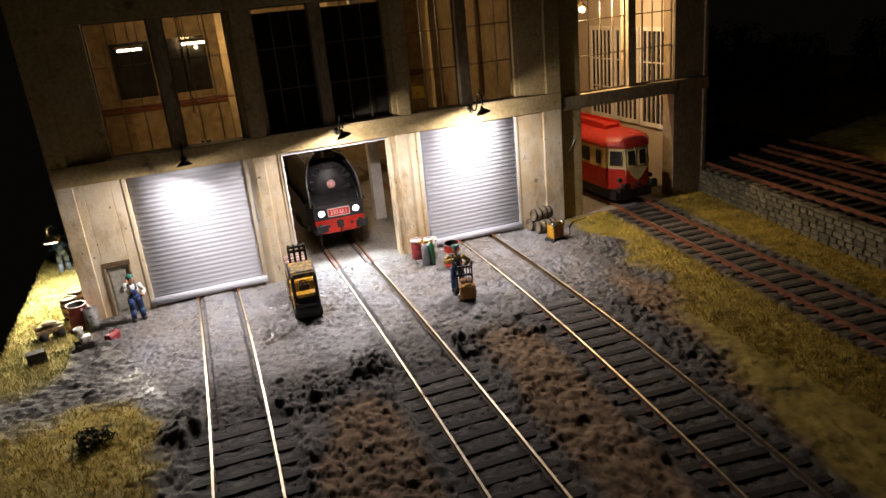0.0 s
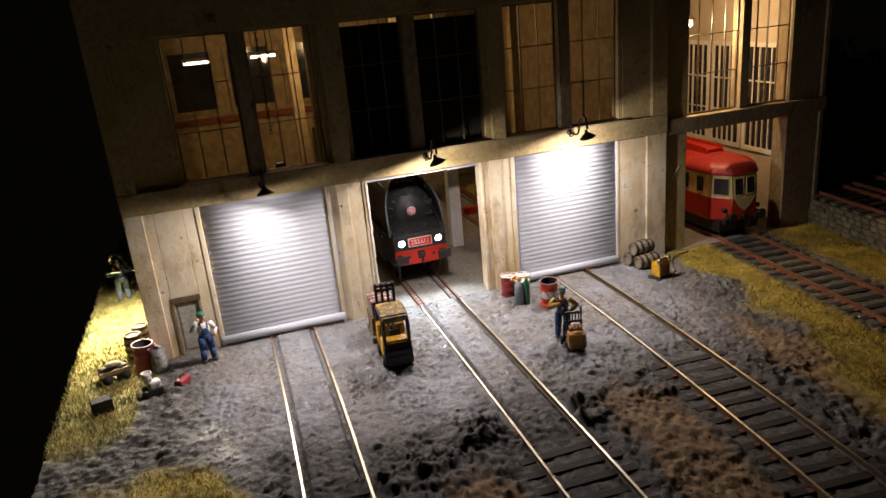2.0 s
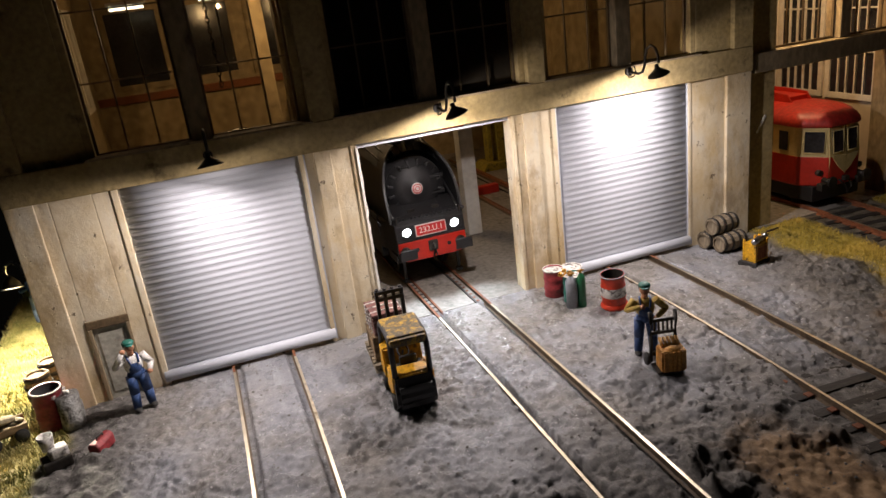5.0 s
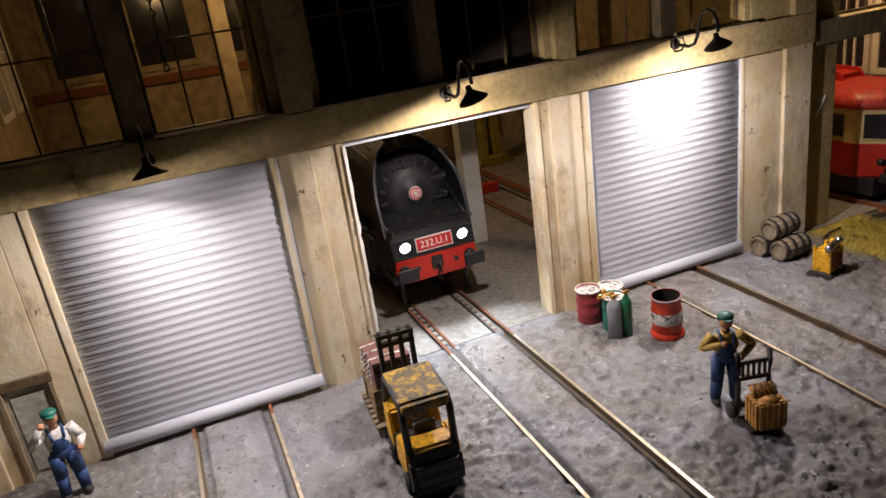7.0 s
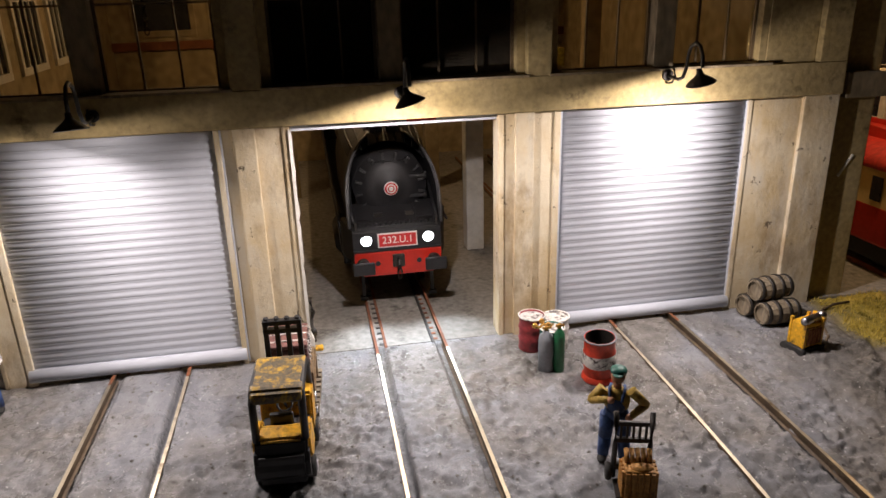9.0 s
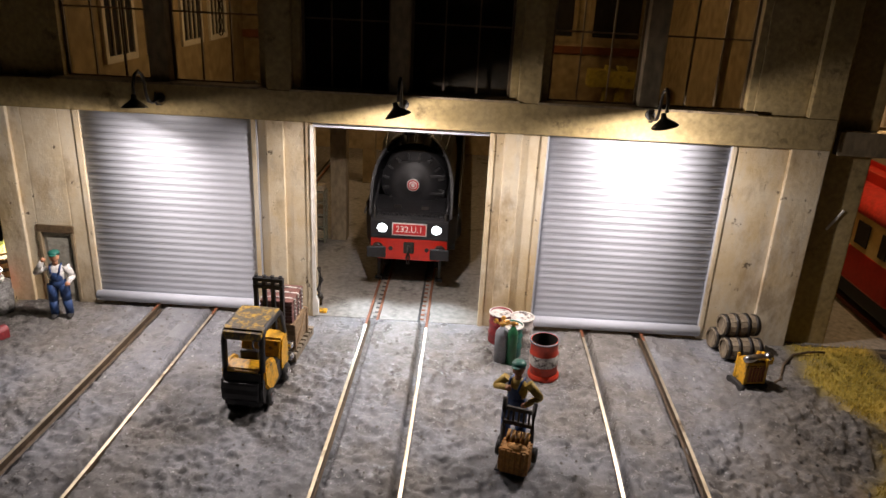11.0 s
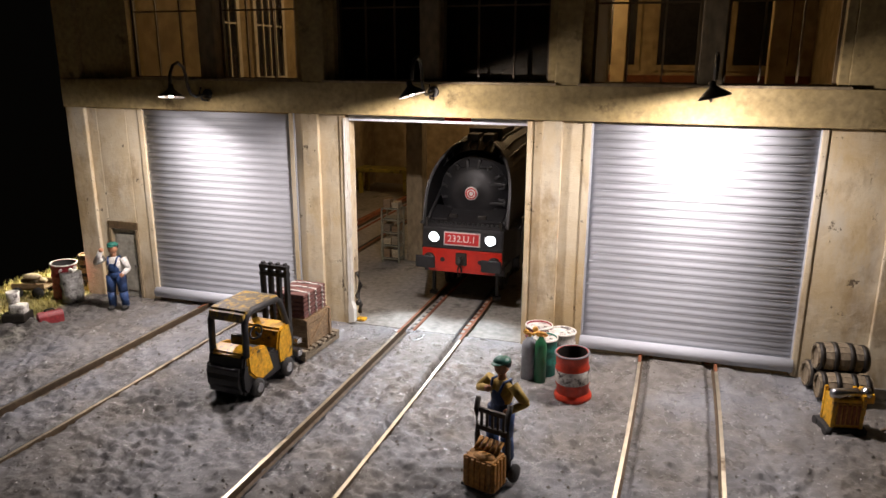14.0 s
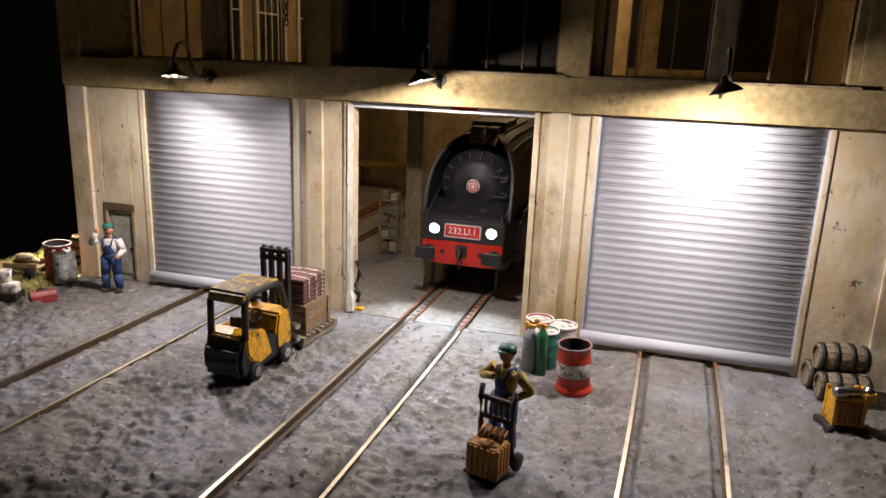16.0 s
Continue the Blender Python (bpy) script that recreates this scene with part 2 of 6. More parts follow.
def box(bm, x0, x1, y0, y1, z0, z1, bevel=0.0, m=None, mi=0):
    t = bmesh.new()
    bmesh.ops.create_cube(t, size=1, matrix=Matrix.Translation(((x0 + x1) / 2, (y0 + y1) / 2, (z0 + z1) / 2)) @ Matrix.Diagonal((x1 - x0, y1 - y0, z1 - z0, 1)))
    if bevel:
        bmesh.ops.bevel(t, geom=t.edges[:], offset=bevel, segments=2, affect="EDGES", profile=0.6)
    if m is not None:
        t.transform(m)
    for f in t.faces:
        f.material_index = mi
    merge(bm, t)


def cyl(bm, p0, p1, r0, r1=None, n=16, mi=0, caps=True):
    r1 = r0 if r1 is None else r1
    p0, p1 = Vector(p0), Vector(p1)
    d = p1 - p0
    q = d.to_track_quat("Z", "Y").to_matrix().to_4x4()
    t = bmesh.new()
    bmesh.ops.create_cone(t, cap_ends=caps, segments=n, radius1=r0, radius2=r1, depth=d.length, matrix=Matrix.Translation((p0 + p1) / 2) @ q)
    for f in t.faces:
        f.smooth = len(f.verts) == 4
        f.material_index = mi
    merge(bm, t)


def ball(bm, c, r, scale=(1, 1, 1), n=2, rot=None, mi=0):
    t = bmesh.new()
    bmesh.ops.create_icosphere(t, subdivisions=n, radius=r)
    m = Matrix.Translation(c) @ (rot or Matrix.Identity(4)) @ Matrix.Diagonal((*scale, 1))
    t.transform(m)
    for f in t.faces:
        f.smooth = True
        f.material_index = mi
    merge(bm, t)


def tube(bm, pts, r, n=8, mi=0):
    """A round bar along points."""
    pts = [Vector(p) for p in pts]
    rings = []
    for i, p in enumerate(pts):
        d = (pts[min(i + 1, len(pts) - 1)] - pts[max(i - 1, 0)]).normalized()
        q = d.to_track_quat("Z", "Y")
        rings.append([bm.verts.new(p + q @ Vector((r * math.cos(2 * math.pi * k / n), r * math.sin(2 * math.pi * k / n), 0))) for k in range(n)])
    for a, b in zip(rings, rings[1:]):
        for k in range(n):
            f = bm.faces.new((a[k], a[(k + 1) % n], b[(k + 1) % n], b[k]))
            f.smooth, f.material_index = True, mi
    for f in (bm.faces.new(rings[0][::-1]), bm.faces.new(rings[-1])):
        f.material_index = mi


def lathe(bm, profile, n=24, m=None, mi=0, smooth=True):
    """Revolve (radius, height) pairs round z."""
    t = bmesh.new()
    rings = [[t.verts.new((max(r, 1e-3) * math.cos(2 * math.pi * k / n), max(r, 1e-3) * math.sin(2 * math.pi * k / n), z)) for k in range(n)] for r, z in profile]
    for a, b in zip(rings, rings[1:]):
        for k in range(n):
            f = t.faces.new((a[k], a[(k + 1) % n], b[(k + 1) % n], b[k]))
            f.smooth, f.material_index = smooth, mi
    if m is not None:
        t.transform(m)
    merge(bm, t)


def prism(bm, outline, axis, a, b, bevel=0.0, mi=0):
    """Extrude an outline of 2D points from a to b along an axis ('x': points are (y, z); 'y': (x, z); 'z': (x, y))."""
    t = bmesh.new()
    put = {"x": lambda p, v: (v, p[0], p[1]), "y": lambda p, v: (p[0], v, p[1]), "z": lambda p, v: (p[0], p[1], v)}[axis]
    lo = [t.verts.new(put(p, a)) for p in outline]
    hi = [t.verts.new(put(p, b)) for p in outline]
    t.faces.new(lo), t.faces.new(hi)
    for i in range(len(outline)):
        j = (i + 1) % len(outline)
        t.faces.new((lo[i], lo[j], hi[j], hi[i]))
    bmesh.ops.recalc_face_normals(t, faces=t.faces[:])
    if bevel:
        bmesh.ops.bevel(t, geom=t.edges[:], offset=bevel, segments=2, affect="EDGES")
    for f in t.faces:
        f.material_index = mi
    merge(bm, t)


def mesh_of(bm, name, materials):
    bm.transform(Matrix.Scale(MM, 4))
    bmesh.ops.recalc_face_normals(bm, faces=bm.faces[:])
    me = bpy.data.meshes.new(name)
    bm.to_mesh(me)
    bm.free()
    for m in materials if isinstance(materials, (list, tuple)) else [materials]:
        me.materials.append(m)
    return me


def thing(name, label, category, at=(0, 0, 0), turn=0, group="", kind=""):
    """An empty at a thing's base, in millimetres."""
    ob = new(name)
    ob.empty_display_size = 0.002
    ob.matrix_basis = pose(at[0] * MM, at[1] * MM, at[2] * MM, 0, 0, turn)
    return tagged(ob, label, category, group, kind)


def part(name, bm, materials, parent, label="", at=None):
    ob = new(name, mesh_of(bm, name, materials))
    ob.parent = parent
    if at is not None:
        ob.matrix_basis = at
    return tagged(ob, label)


def single(name, bm, materials, label, category, at=(0, 0, 0), turn=0, group="", kind=""):
    ob = new(name, mesh_of(bm, name, materials))
    ob.matrix_basis = pose(at[0] * MM, at[1] * MM, at[2] * MM, 0, 0, turn)
    return tagged(ob, label, category, group, kind)


def shared(name, mesh, parent, m):
    ob = new(name, mesh)
    ob.parent = parent
    ob.matrix_basis = m
    return ob


def shift(x, y, z, rz=0, rx=0, ry=0):
    return pose(x * MM, y * MM, z * MM, rx, ry, rz)


def make(*calls):
    bm = bmesh.new()
    for fn, *args in calls:
        fn(bm, *args)
    return bm


# ---------------------------------------------------------------- ground
def hash2(ix, iy, seed):
    h = (ix.astype(np.int64) * 374761393 + iy.astype(np.int64) * 668265263 + seed * 1442695041) & 0xFFFFFFFF
    h = ((h ^ (h >> 13)) * 1274126177) & 0xFFFFFFFF
    return ((h ^ (h >> 16)) & 0xFFFF) / 65535.0


def value_noise(x, y, size, seed):
    x, y = x / size, y / size
    ix, iy = np.floor(x), np.floor(y)
    fx, fy = x - ix, y - iy
    fx, fy = fx * fx * (3 - 2 * fx), fy * fy * (3 - 2 * fy)
    a, b = hash2(ix, iy, seed), hash2(ix + 1, iy, seed)
    c, d = hash2(ix, iy + 1, seed), hash2(ix + 1, iy + 1, seed)
    return (a * (1 - fx) + b * fx) * (1 - fy) + (c * (1 - fx) + d * fx) * fy


def fbm(x, y, size, seed, octaves=4):
    total, amp, norm = 0, 1.0, 0
    for k in range(octaves):
        total, norm = total + amp * value_noise(x, y, size / 2 ** k, seed + k), norm + amp
        amp *= 0.55
    return total / norm


def step(v, a, b):
    t = np.clip((v - a) / (b - a), 0, 1)
    return t * t * (3 - 2 * t)


TRACKS = {  # centre at the shed front, and how far the line bends aside towards the viewer
    "one": (-62.3, 0.0, 4.0), "two": (0.2, 0.0, 2.2), "three": (62.8, 0.0, 8.0), "four": (155.7, 0.097, 0.0)}


def track_x(name, y):
    c, a, b = TRACKS[name]
    d = np.minimum(y, 0.0)
    return c + a * d - b * (d / 168.0) ** 2


SLEEPERS_FROM = {"one": -112.0, "two": -112.0, "three": -84.0, "four": 30.0}
BOARD_LEFT, BOARD_RIGHT = -145.0, 560.0


def zones(x, y):
    """How much of each ground there is: grass, straw, brown soil, black grit, cement."""
    w = (fbm(x, y, 22, 5) - 0.5) * 26 + (fbm(x, y, 6, 9) - 0.5) * 9
    grass = step(x + w * 0.8 + np.maximum(0, -60 - y) * 0.33, 110, 122) * step(-y, -400, -30)
    grass = np.maximum(grass, step(-x + w * 0.9, 88, 96) * step(-y + w * 0.9, 76, 92))
    straw = step(-x + w * 0.30, 117, 121) * step(y + w * 0.5 + np.clip((-x - 117) * 0.25, 0, 6), -58, -40)
    straw = np.maximum(straw, step(-x + w * 0.25, 110, 116) * step(y + w * 0.4, -30, -18))
    centre_a = np.exp(-(((x - 32) / 15) ** 2 + ((y + 150 + 0.4 * (x - 32)) / 52) ** 2))
    centre_b = np.exp(-(((x + 30) / 15) ** 2 + ((y + 150) / 36) ** 2))
    centre_c = np.exp(-(((x - 96) / 13) ** 2 + ((y + 112) / 36) ** 2))
    far = step(-y, 125, 190)
    brown = np.clip((centre_a + centre_b + centre_c) * 1.1 + far * 0.8 + w * 0.03 - 0.14, 0, 1)
    brown = step(brown, 0.15, 0.55)
    pad = 1 - step(-y + w * 1.6, 62, 104)
    pad = pad * step(x + w * 0.6, -108, -92) * (1 - step(x + w * 0.7, 78, 104) * step(-y + w * 0.7, 10, 40))
    pad = pad * (1 - grass) * (1 - straw)
    for name in TRACKS:
        d = np.abs(x - track_x(name, y))
        bed = (1 - step(d, 15, 20)) * step(SLEEPERS_FROM[name] - y, -4, 12)
        brown, grass = brown * (1 - bed * 0.95), grass * (1 - bed * 0.9)
        if name == "four":
            pad = pad * (1 - bed)
    return grass, straw, brown, pad


def height(x, y):
    grass, straw, brown, pad = zones(x, y)
    rough = (fbm(x, y, 5.0, 21, 4) - 0.5) * 2.3 + (fbm(x, y, 1.7, 33, 3) - 0.5) * 1.6
    lumps = step(fbm(x, y, 9, 41, 3), 0.55, 0.74) * 1.1
    smooth = (fbm(x, y, 14, 51, 3) - 0.5) * 0.9 + ((fbm(x, y * 0.7, 4.2, 61, 4) - 0.5) * 0.9 + (fbm(x, y, 2.0, 63, 2) - 0.5) * 0.6) * (0.25 + 0.75 * step(fbm(x, y, 20, 67, 2), 0.36, 0.60)) * step(-y, 2, 26) + step(fbm(x, y, 3.2, 71, 3), 0.58, 0.74) * 0.5
    soft = (fbm(x, y, 12, 81, 4) - 0.5) * 1.6 + (fbm(x, y, 1.6, 91, 3) - 0.5) * 0.7
    green = np.maximum(grass, straw)
    z = pad * smooth + (1 - pad) * ((1 - green) * (rough + lumps * (1 - brown)) + green * soft)
    clods = (step(fbm(x, y, 1.9, 95, 3), 0.45, 0.58) - 0.5) * 0.62 + (step(fbm(x, y, 1.0, 97, 2), 0.45, 0.62) - 0.5) * 0.22
    z = z + clods * (1 - green * 0.6) * step(-y, 3, 30) * (0.35 + 0.65 * step(fbm(x, y, 16, 99, 2), 0.35, 0.6))
    ridge = np.exp(-((y + 104 - 0.05 * x + (fbm(x, y, 16, 15) - 0.5) * 26) / 5.0) ** 2) * (1 - green) * (1 - brown)
    z = z + ridge * step(x, -140, -60) * (1 - step(x, 40, 60)) * (0.8 + 3.0 * step(fbm(x, y, 5, 17), 0.35, 0.75))
    z = z + 1.7 * np.exp(-((x - 97) / 13) ** 2 - ((y + 40) / 20) ** 2) * (0.5 + fbm(x, y, 4, 23, 3))
    for name in TRACKS:
        d = np.abs(x - track_x(name, y))
        open_bed = step(SLEEPERS_FROM[name] - y, -6, 8)
        near = 1 - step(d, 12.5, 16.5)
        bed = -0.75 + (fbm(x, y, 2.2, 77, 3) - 0.5) * 0.9
        if name == "four":
            z = z * (1 - near) + near * bed
        else:
            # filled-in concrete between the rails with a flangeway beside each rail, then open sleepers
            plate = 0.95 + ((fbm(x, y, 3.4, 57, 4) - 0.5) * 1.2 + (fbm(x, y, 1.6, 59, 2) - 0.5) * 0.8 - 0.15 + (step(fbm(x, y, 1.7, 96, 3), 0.42, 0.60) - 0.5) * 0.4) * step(-y, 6, 45) - 2.3 * step(d, 6.3, 6.8)
            z = z + 0.75 * (1 - step(d, 9.0, 17.0)) * (1 - open_bed)
            outer = np.minimum(z, 1.1)
            z = np.where(d < 8.7, z * 0 + plate * (1 - open_bed) + bed * open_bed, np.where(d < 11, outer, z))
            z = z * (1 - near * open_bed) + bed * near * open_bed
    # level under the shed and at its foot
    z = z * (1 - step(y, -3.0, 0.5) * step(x, -122, -116) * (1 - step(x, 112, 118))) - step(y, 0.0, 1.5) * step(x, -118, -115.5) * (1 - step(x, 203, 206)) * 0.9
    bank = step(x - track_bank(y), 1.5, 5.5)
    z = z * (1 - bank) + bank * (12.5 + (fbm(x, y, 14, 13) - 0.5) * 2.2 + step(x, 240, 420) * 10 + (fbm(x, y, 2.5, 19, 3) - 0.5) * 1.2)
    return z


def track_bank(y):
    """x of the retaining wall's face."""
    return 199.5 + 0.145 * np.minimum(y, 0.0) + np.maximum(y, 0) * 0.1


def spread(knots):
    out = []
    for (a, b, s) in knots:
        out += list(np.arange(a, b, s))
    return np.array(out + [knots[-1][1]])


gx = spread([(BOARD_LEFT, -100, 0.8), (-100, 116, 0.46), (116, 215, 1.1), (215, 330, 3), (330, BOARD_RIGHT, 12)])
gy = spread([(-480, -250, 5), (-250, -180, 1.4), (-180, -112, 0.8), (-112, 2, 0.46), (2, 120, 2.5), (120, 420, 10)])
GX, GY = np.meshgrid(gx, gy)
GZ = height(GX, GY)
nx, ny = len(gx), len(gy)
idx = np.arange(nx * ny).reshape(ny, nx)
quads = np.stack([idx[:-1, :-1], idx[:-1, 1:], idx[1:, 1:], idx[1:, :-1]], -1).reshape(-1, 4)
me = bpy.data.meshes.new("ground")
me.vertices.add(nx * ny)
me.vertices.foreach_set("co", (np.stack([GX, GY, GZ], -1).reshape(-1) * MM).astype(np.float32))
me.loops.add(quads.size)
me.loops.foreach_set("vertex_index", quads.reshape(-1).astype(np.int32))
me.polygons.add(len(quads))
me.polygons.foreach_set("loop_start", np.arange(0, quads.size, 4, dtype=np.int32))
me.polygons.foreach_set("use_smooth", np.ones(len(quads), dtype=bool))
me.update()
me.validate()
for nm, v in zip(("grass", "straw", "brown", "pad"), zones(GX, GY)):
    me.attributes.new(nm, "FLOAT", "POINT").data.foreach_set("value", v.reshape(-1).astype(np.float32))
ground = tagged(new("ground", me), "ash-grey grit, brown soil and yellow-green scatter of a model yard", "ground", kind="structure")


def ground_material():
    m = bpy.data.materials.new("yard_ground")
    m.use_nodes = True
    nt = m.node_tree
    n, l = nt.nodes, nt.links
    b = n["Principled BSDF"]
    co = n.new("ShaderNodeTexCoord")

    def noise_of(scale, detail=6, rough=0.6, stretch=None):
        t = n.new("ShaderNodeTexNoise")
        t.inputs["Scale"].default_value, t.inputs["Detail"].default_value, t.inputs["Roughness"].default_value = scale, detail, rough
        if stretch:
            mp = n.new("ShaderNodeMapping")
            mp.inputs["Scale"].default_value = stretch
            l.new(co.outputs["Object"], mp.inputs["Vector"])
            l.new(mp.outputs[0], t.inputs["Vector"])
        else:
            l.new(co.outputs["Object"], t.inputs["Vector"])
        return t.outputs[0]

    def ramp(src, stops):
        r = n.new("ShaderNodeValToRGB")
        while len(r.color_ramp.elements) < len(stops):
            r.color_ramp.elements.new(0.5)
        for e, (p, c) in zip(r.color_ramp.elements, stops):
            e.position, e.color = p, rgba(c)
        l.new(src, r.inputs[0])
        return r.outputs[0]

    def mix(f, a, c):
        mx = n.new("ShaderNodeMix")
        mx.data_type = "RGBA"
        l.new(f, mx.inputs[0])
        l.new(a, mx.inputs[6])
        l.new(c, mx.inputs[7])
        return mx.outputs[2]

    def attr(name):
        a = n.new("ShaderNodeAttribute")
        a.attribute_name = name
        return a.outputs["Fac"]

    grit = ramp(noise_of(320, 12, 0.78), [(0.36, (0.04, 0.037, 0.034)), (0.52, (0.12, 0.112, 0.102)), (0.68, (0.25, 0.236, 0.215))])
    cement = ramp(noise_of(110, 12, 0.78, (1.3, 0.6, 1)), [(0.33, (0.135, 0.138, 0.151)), (0.50, (0.215, 0.22, 0.238)), (0.66, (0.315, 0.32, 0.335))])
    flecks = ramp(noise_of(1300, 3, 0.6), [(0.66, (0, 0, 0)), (0.70, (1, 1, 1))])
    brown = ramp(noise_of(240, 8, 0.65), [(0.3, (0.09, 0.052, 0.026)), (0.5, (0.25, 0.16, 0.082)), (0.72, (0.40, 0.275, 0.155))])
    grass = ramp(noise_of(110, 10, 0.72), [(0.34, (0.12, 0.088, 0.02)), (0.48, (0.38, 0.29, 0.045)), (0.66, (0.58, 0.43, 0.095))])
    straw = ramp(noise_of(90, 10, 0.72), [(0.36, (0.15, 0.15, 0.03)), (0.5, (0.40, 0.33, 0.10)), (0.66, (0.60, 0.52, 0.26))])
    white = n.new("ShaderNodeRGB")
    white.outputs[0].default_value = (0.60, 0.60, 0.59, 1)
    ash = ramp(noise_of(300, 12, 0.78), [(0.36, (0.095, 0.087, 0.078)), (0.5, (0.175, 0.161, 0.144)), (0.64, (0.285, 0.266, 0.243))])
    cement = mix(ramp(noise_of(26, 5, 0.6), [(0.42, (0, 0, 0)), (0.58, (1, 1, 1))]), cement, ash)
    soot = n.new("ShaderNodeRGB")
    soot.outputs[0].default_value = (0.11, 0.104, 0.10, 1)
    cement = mix(ramp(noise_of(700, 5, 0.7), [(0.60, (0, 0, 0)), (0.68, (0.8, 0.8, 0.8))]), cement, soot.outputs[0])
    cem = mix(flecks, cement, white.outputs[0])
    c = mix(attr("pad"), grit, cem)
    c = mix(attr("brown"), c, brown)
    c = mix(attr("grass"), c, grass)
    c = mix(attr("straw"), c, straw)
    l.new(c, b.inputs["Base Color"])
    rr = n.new("ShaderNodeMapRange")
    rr.inputs[1].default_value, rr.inputs[2].default_value, rr.inputs[3].default_value, rr.inputs[4].default_value = 0.40, 0.62, 0.20, 0.62
    l.new(noise_of(170, 8, 0.7), rr.inputs[0])
    dull = n.new("ShaderNodeMix")
    dull.inputs[2].default_value = 0.85
    l.new(attr("pad"), dull.inputs[0])
    l.new(rr.outputs[0], dull.inputs[3])
    l.new(dull.outputs[0], b.inputs["Roughness"])
    bp = n.new("ShaderNodeBump")
    bp.inputs["Strength"].default_value, bp.inputs["Distance"].default_value = 0.45, 0.0005
    l.new(noise_of(1300, 4, 0.75), bp.inputs["Height"])
    bp2 = n.new("ShaderNodeBump")
    bp2.inputs["Strength"].default_value, bp2.inputs["Distance"].default_value = 0.42, 0.0012
    l.new(noise_of(380, 9, 0.8), bp2.inputs["Height"])
    l.new(bp.outputs[0], bp2.inputs["Normal"])
    l.new(bp2.outputs[0], b.inputs["Normal"])
    return m


me.materials.append(ground_material())

# fascia of the board and the dark room around it
bm = make((box, BOARD_LEFT + 0.5, BOARD_LEFT + 6, -480, 420, -60, -3.0, 0.4))
single("board_edge", bm, M_DARKROOM, "black painted edge of the layout board", "board", kind="structure")


# ---------------------------------------------------------------- tracks
def rail_mesh(xs, ys, z_top, side):
    bm = bmesh.new()
    profile = [(-0.37, 0, 0), (0.37, 0, 0), (0.4, -0.5, 1), (0.18, -0.7, 1), (0.18, -1.6, 1), (0.7, -2.0, 1), (-0.7, -2.0, 1), (-0.18, -1.6, 1), (-0.18, -0.7, 1), (-0.4, -0.5, 1)]
    rows = [[bm.verts.new((x + px, y, z_top + pz)) for px, pz, _ in profile] for x, y in zip(xs, ys)]
    k = len(profile)
    for a, b in zip(rows, rows[1:]):
        for i in range(k):
            f = bm.faces.new((a[i], a[(i + 1) % k], b[(i + 1) % k], b[i]))
            f.material_index = (2 if a[0].co.y > -7 else 0) if i == 0 else 1
    bm.faces.new(rows[0]), bm.faces.new(rows[-1][::-1])
    return bm


bm = make((box, -15, 15, -1.35, 1.35, -1.2, 0, 0.15))
SLEEPER = mesh_of(bm, "sleeper", M_SLEEPER)
bm = make((box, -0.9, 0.9, -0.8, 0.8, 0, 0.35, 0.1))
CHAIR = mesh_of(bm, "rail_chair", M_RUST)

for name in TRACKS:
    rusty = name == "four"
    far = {"one": 200, "two": 200, "three": 200, "four": 200}[name]
    ys = np.array(list(np.arange(-420, -0.1, 6.0)) + [0.0, far])
    tr = thing("railway_track", ("rust-orange" if rusty else "polished brass-coloured") + " rails on dark sleepers leading into the shed", "railway track", group="shed tracks", kind="structure")
    for s in (-8.7, 8.7):
        part("rail", rail_mesh(track_x(name, ys) + s, ys, 1.35, s), [M_RAILTOP, M_RUST if name == "four" else M_RUSTGREY, M_RUST], tr)
    y = SLEEPERS_FROM[name]
    while y > -330:
        a = math.degrees(math.atan((track_x(name, y + 1.0) - track_x(name, y - 1.0)) / 2.0))
        shared("sleeper", SLEEPER, tr, shift(float(track_x(name, y)) + random.uniform(-0.5, 0.5), y, -0.35 + random.uniform(-0.15, 0.1), -a + random.uniform(-1.5, 1.5)))
        if name in ("four", "three"):
            for s in (-9.9, 9.9):
                shared("rail_chair", CHAIR, tr, shift(float(track_x(name, y)) + s, y, -0.35, -a))
        y -= 6.9
# rust-brown guard rails and packing inside the flangeways at the shed door
for name in ("one", "two", "three"):
    tr = thing("flangeway_lining", "rust-brown metal lining of the rail slots at the doorway", "rail slot", at=(TRACKS[name][0], 0, 0), kind="structure")
    for s in (-6.1, 6.1):
        part("guard_rail", make((box, s - 0.35, s + 0.35, -5.5 if name == 'two' else 0.5, 190, -0.9, 0.55, 0.1)), M_RUST if s < 0 else M_IRON, tr)
        for k in range(12):
            part("spacer_block", make((box, s + (0.3 if s > 0 else -1.5), s + (1.5 if s > 0 else -0.3), 1 + k * 3.2, 2 + k * 3.2, -0.9, 0.2, 0.1)), M_RUST if s > 0 else M_IRON, tr)

# ---------------------------------------------------------------- shed
WALL_TOP = 142.0


def plain(name, boxes, material, parent, bevel=0.25):
    bm = bmesh.new()
    for b6 in boxes:
        box(bm, *b6, bevel)
    return part(name, bm, material, parent)


front = thing("wall_front", "weathered cream plaster front of a concrete engine shed", "wall", kind="structure")
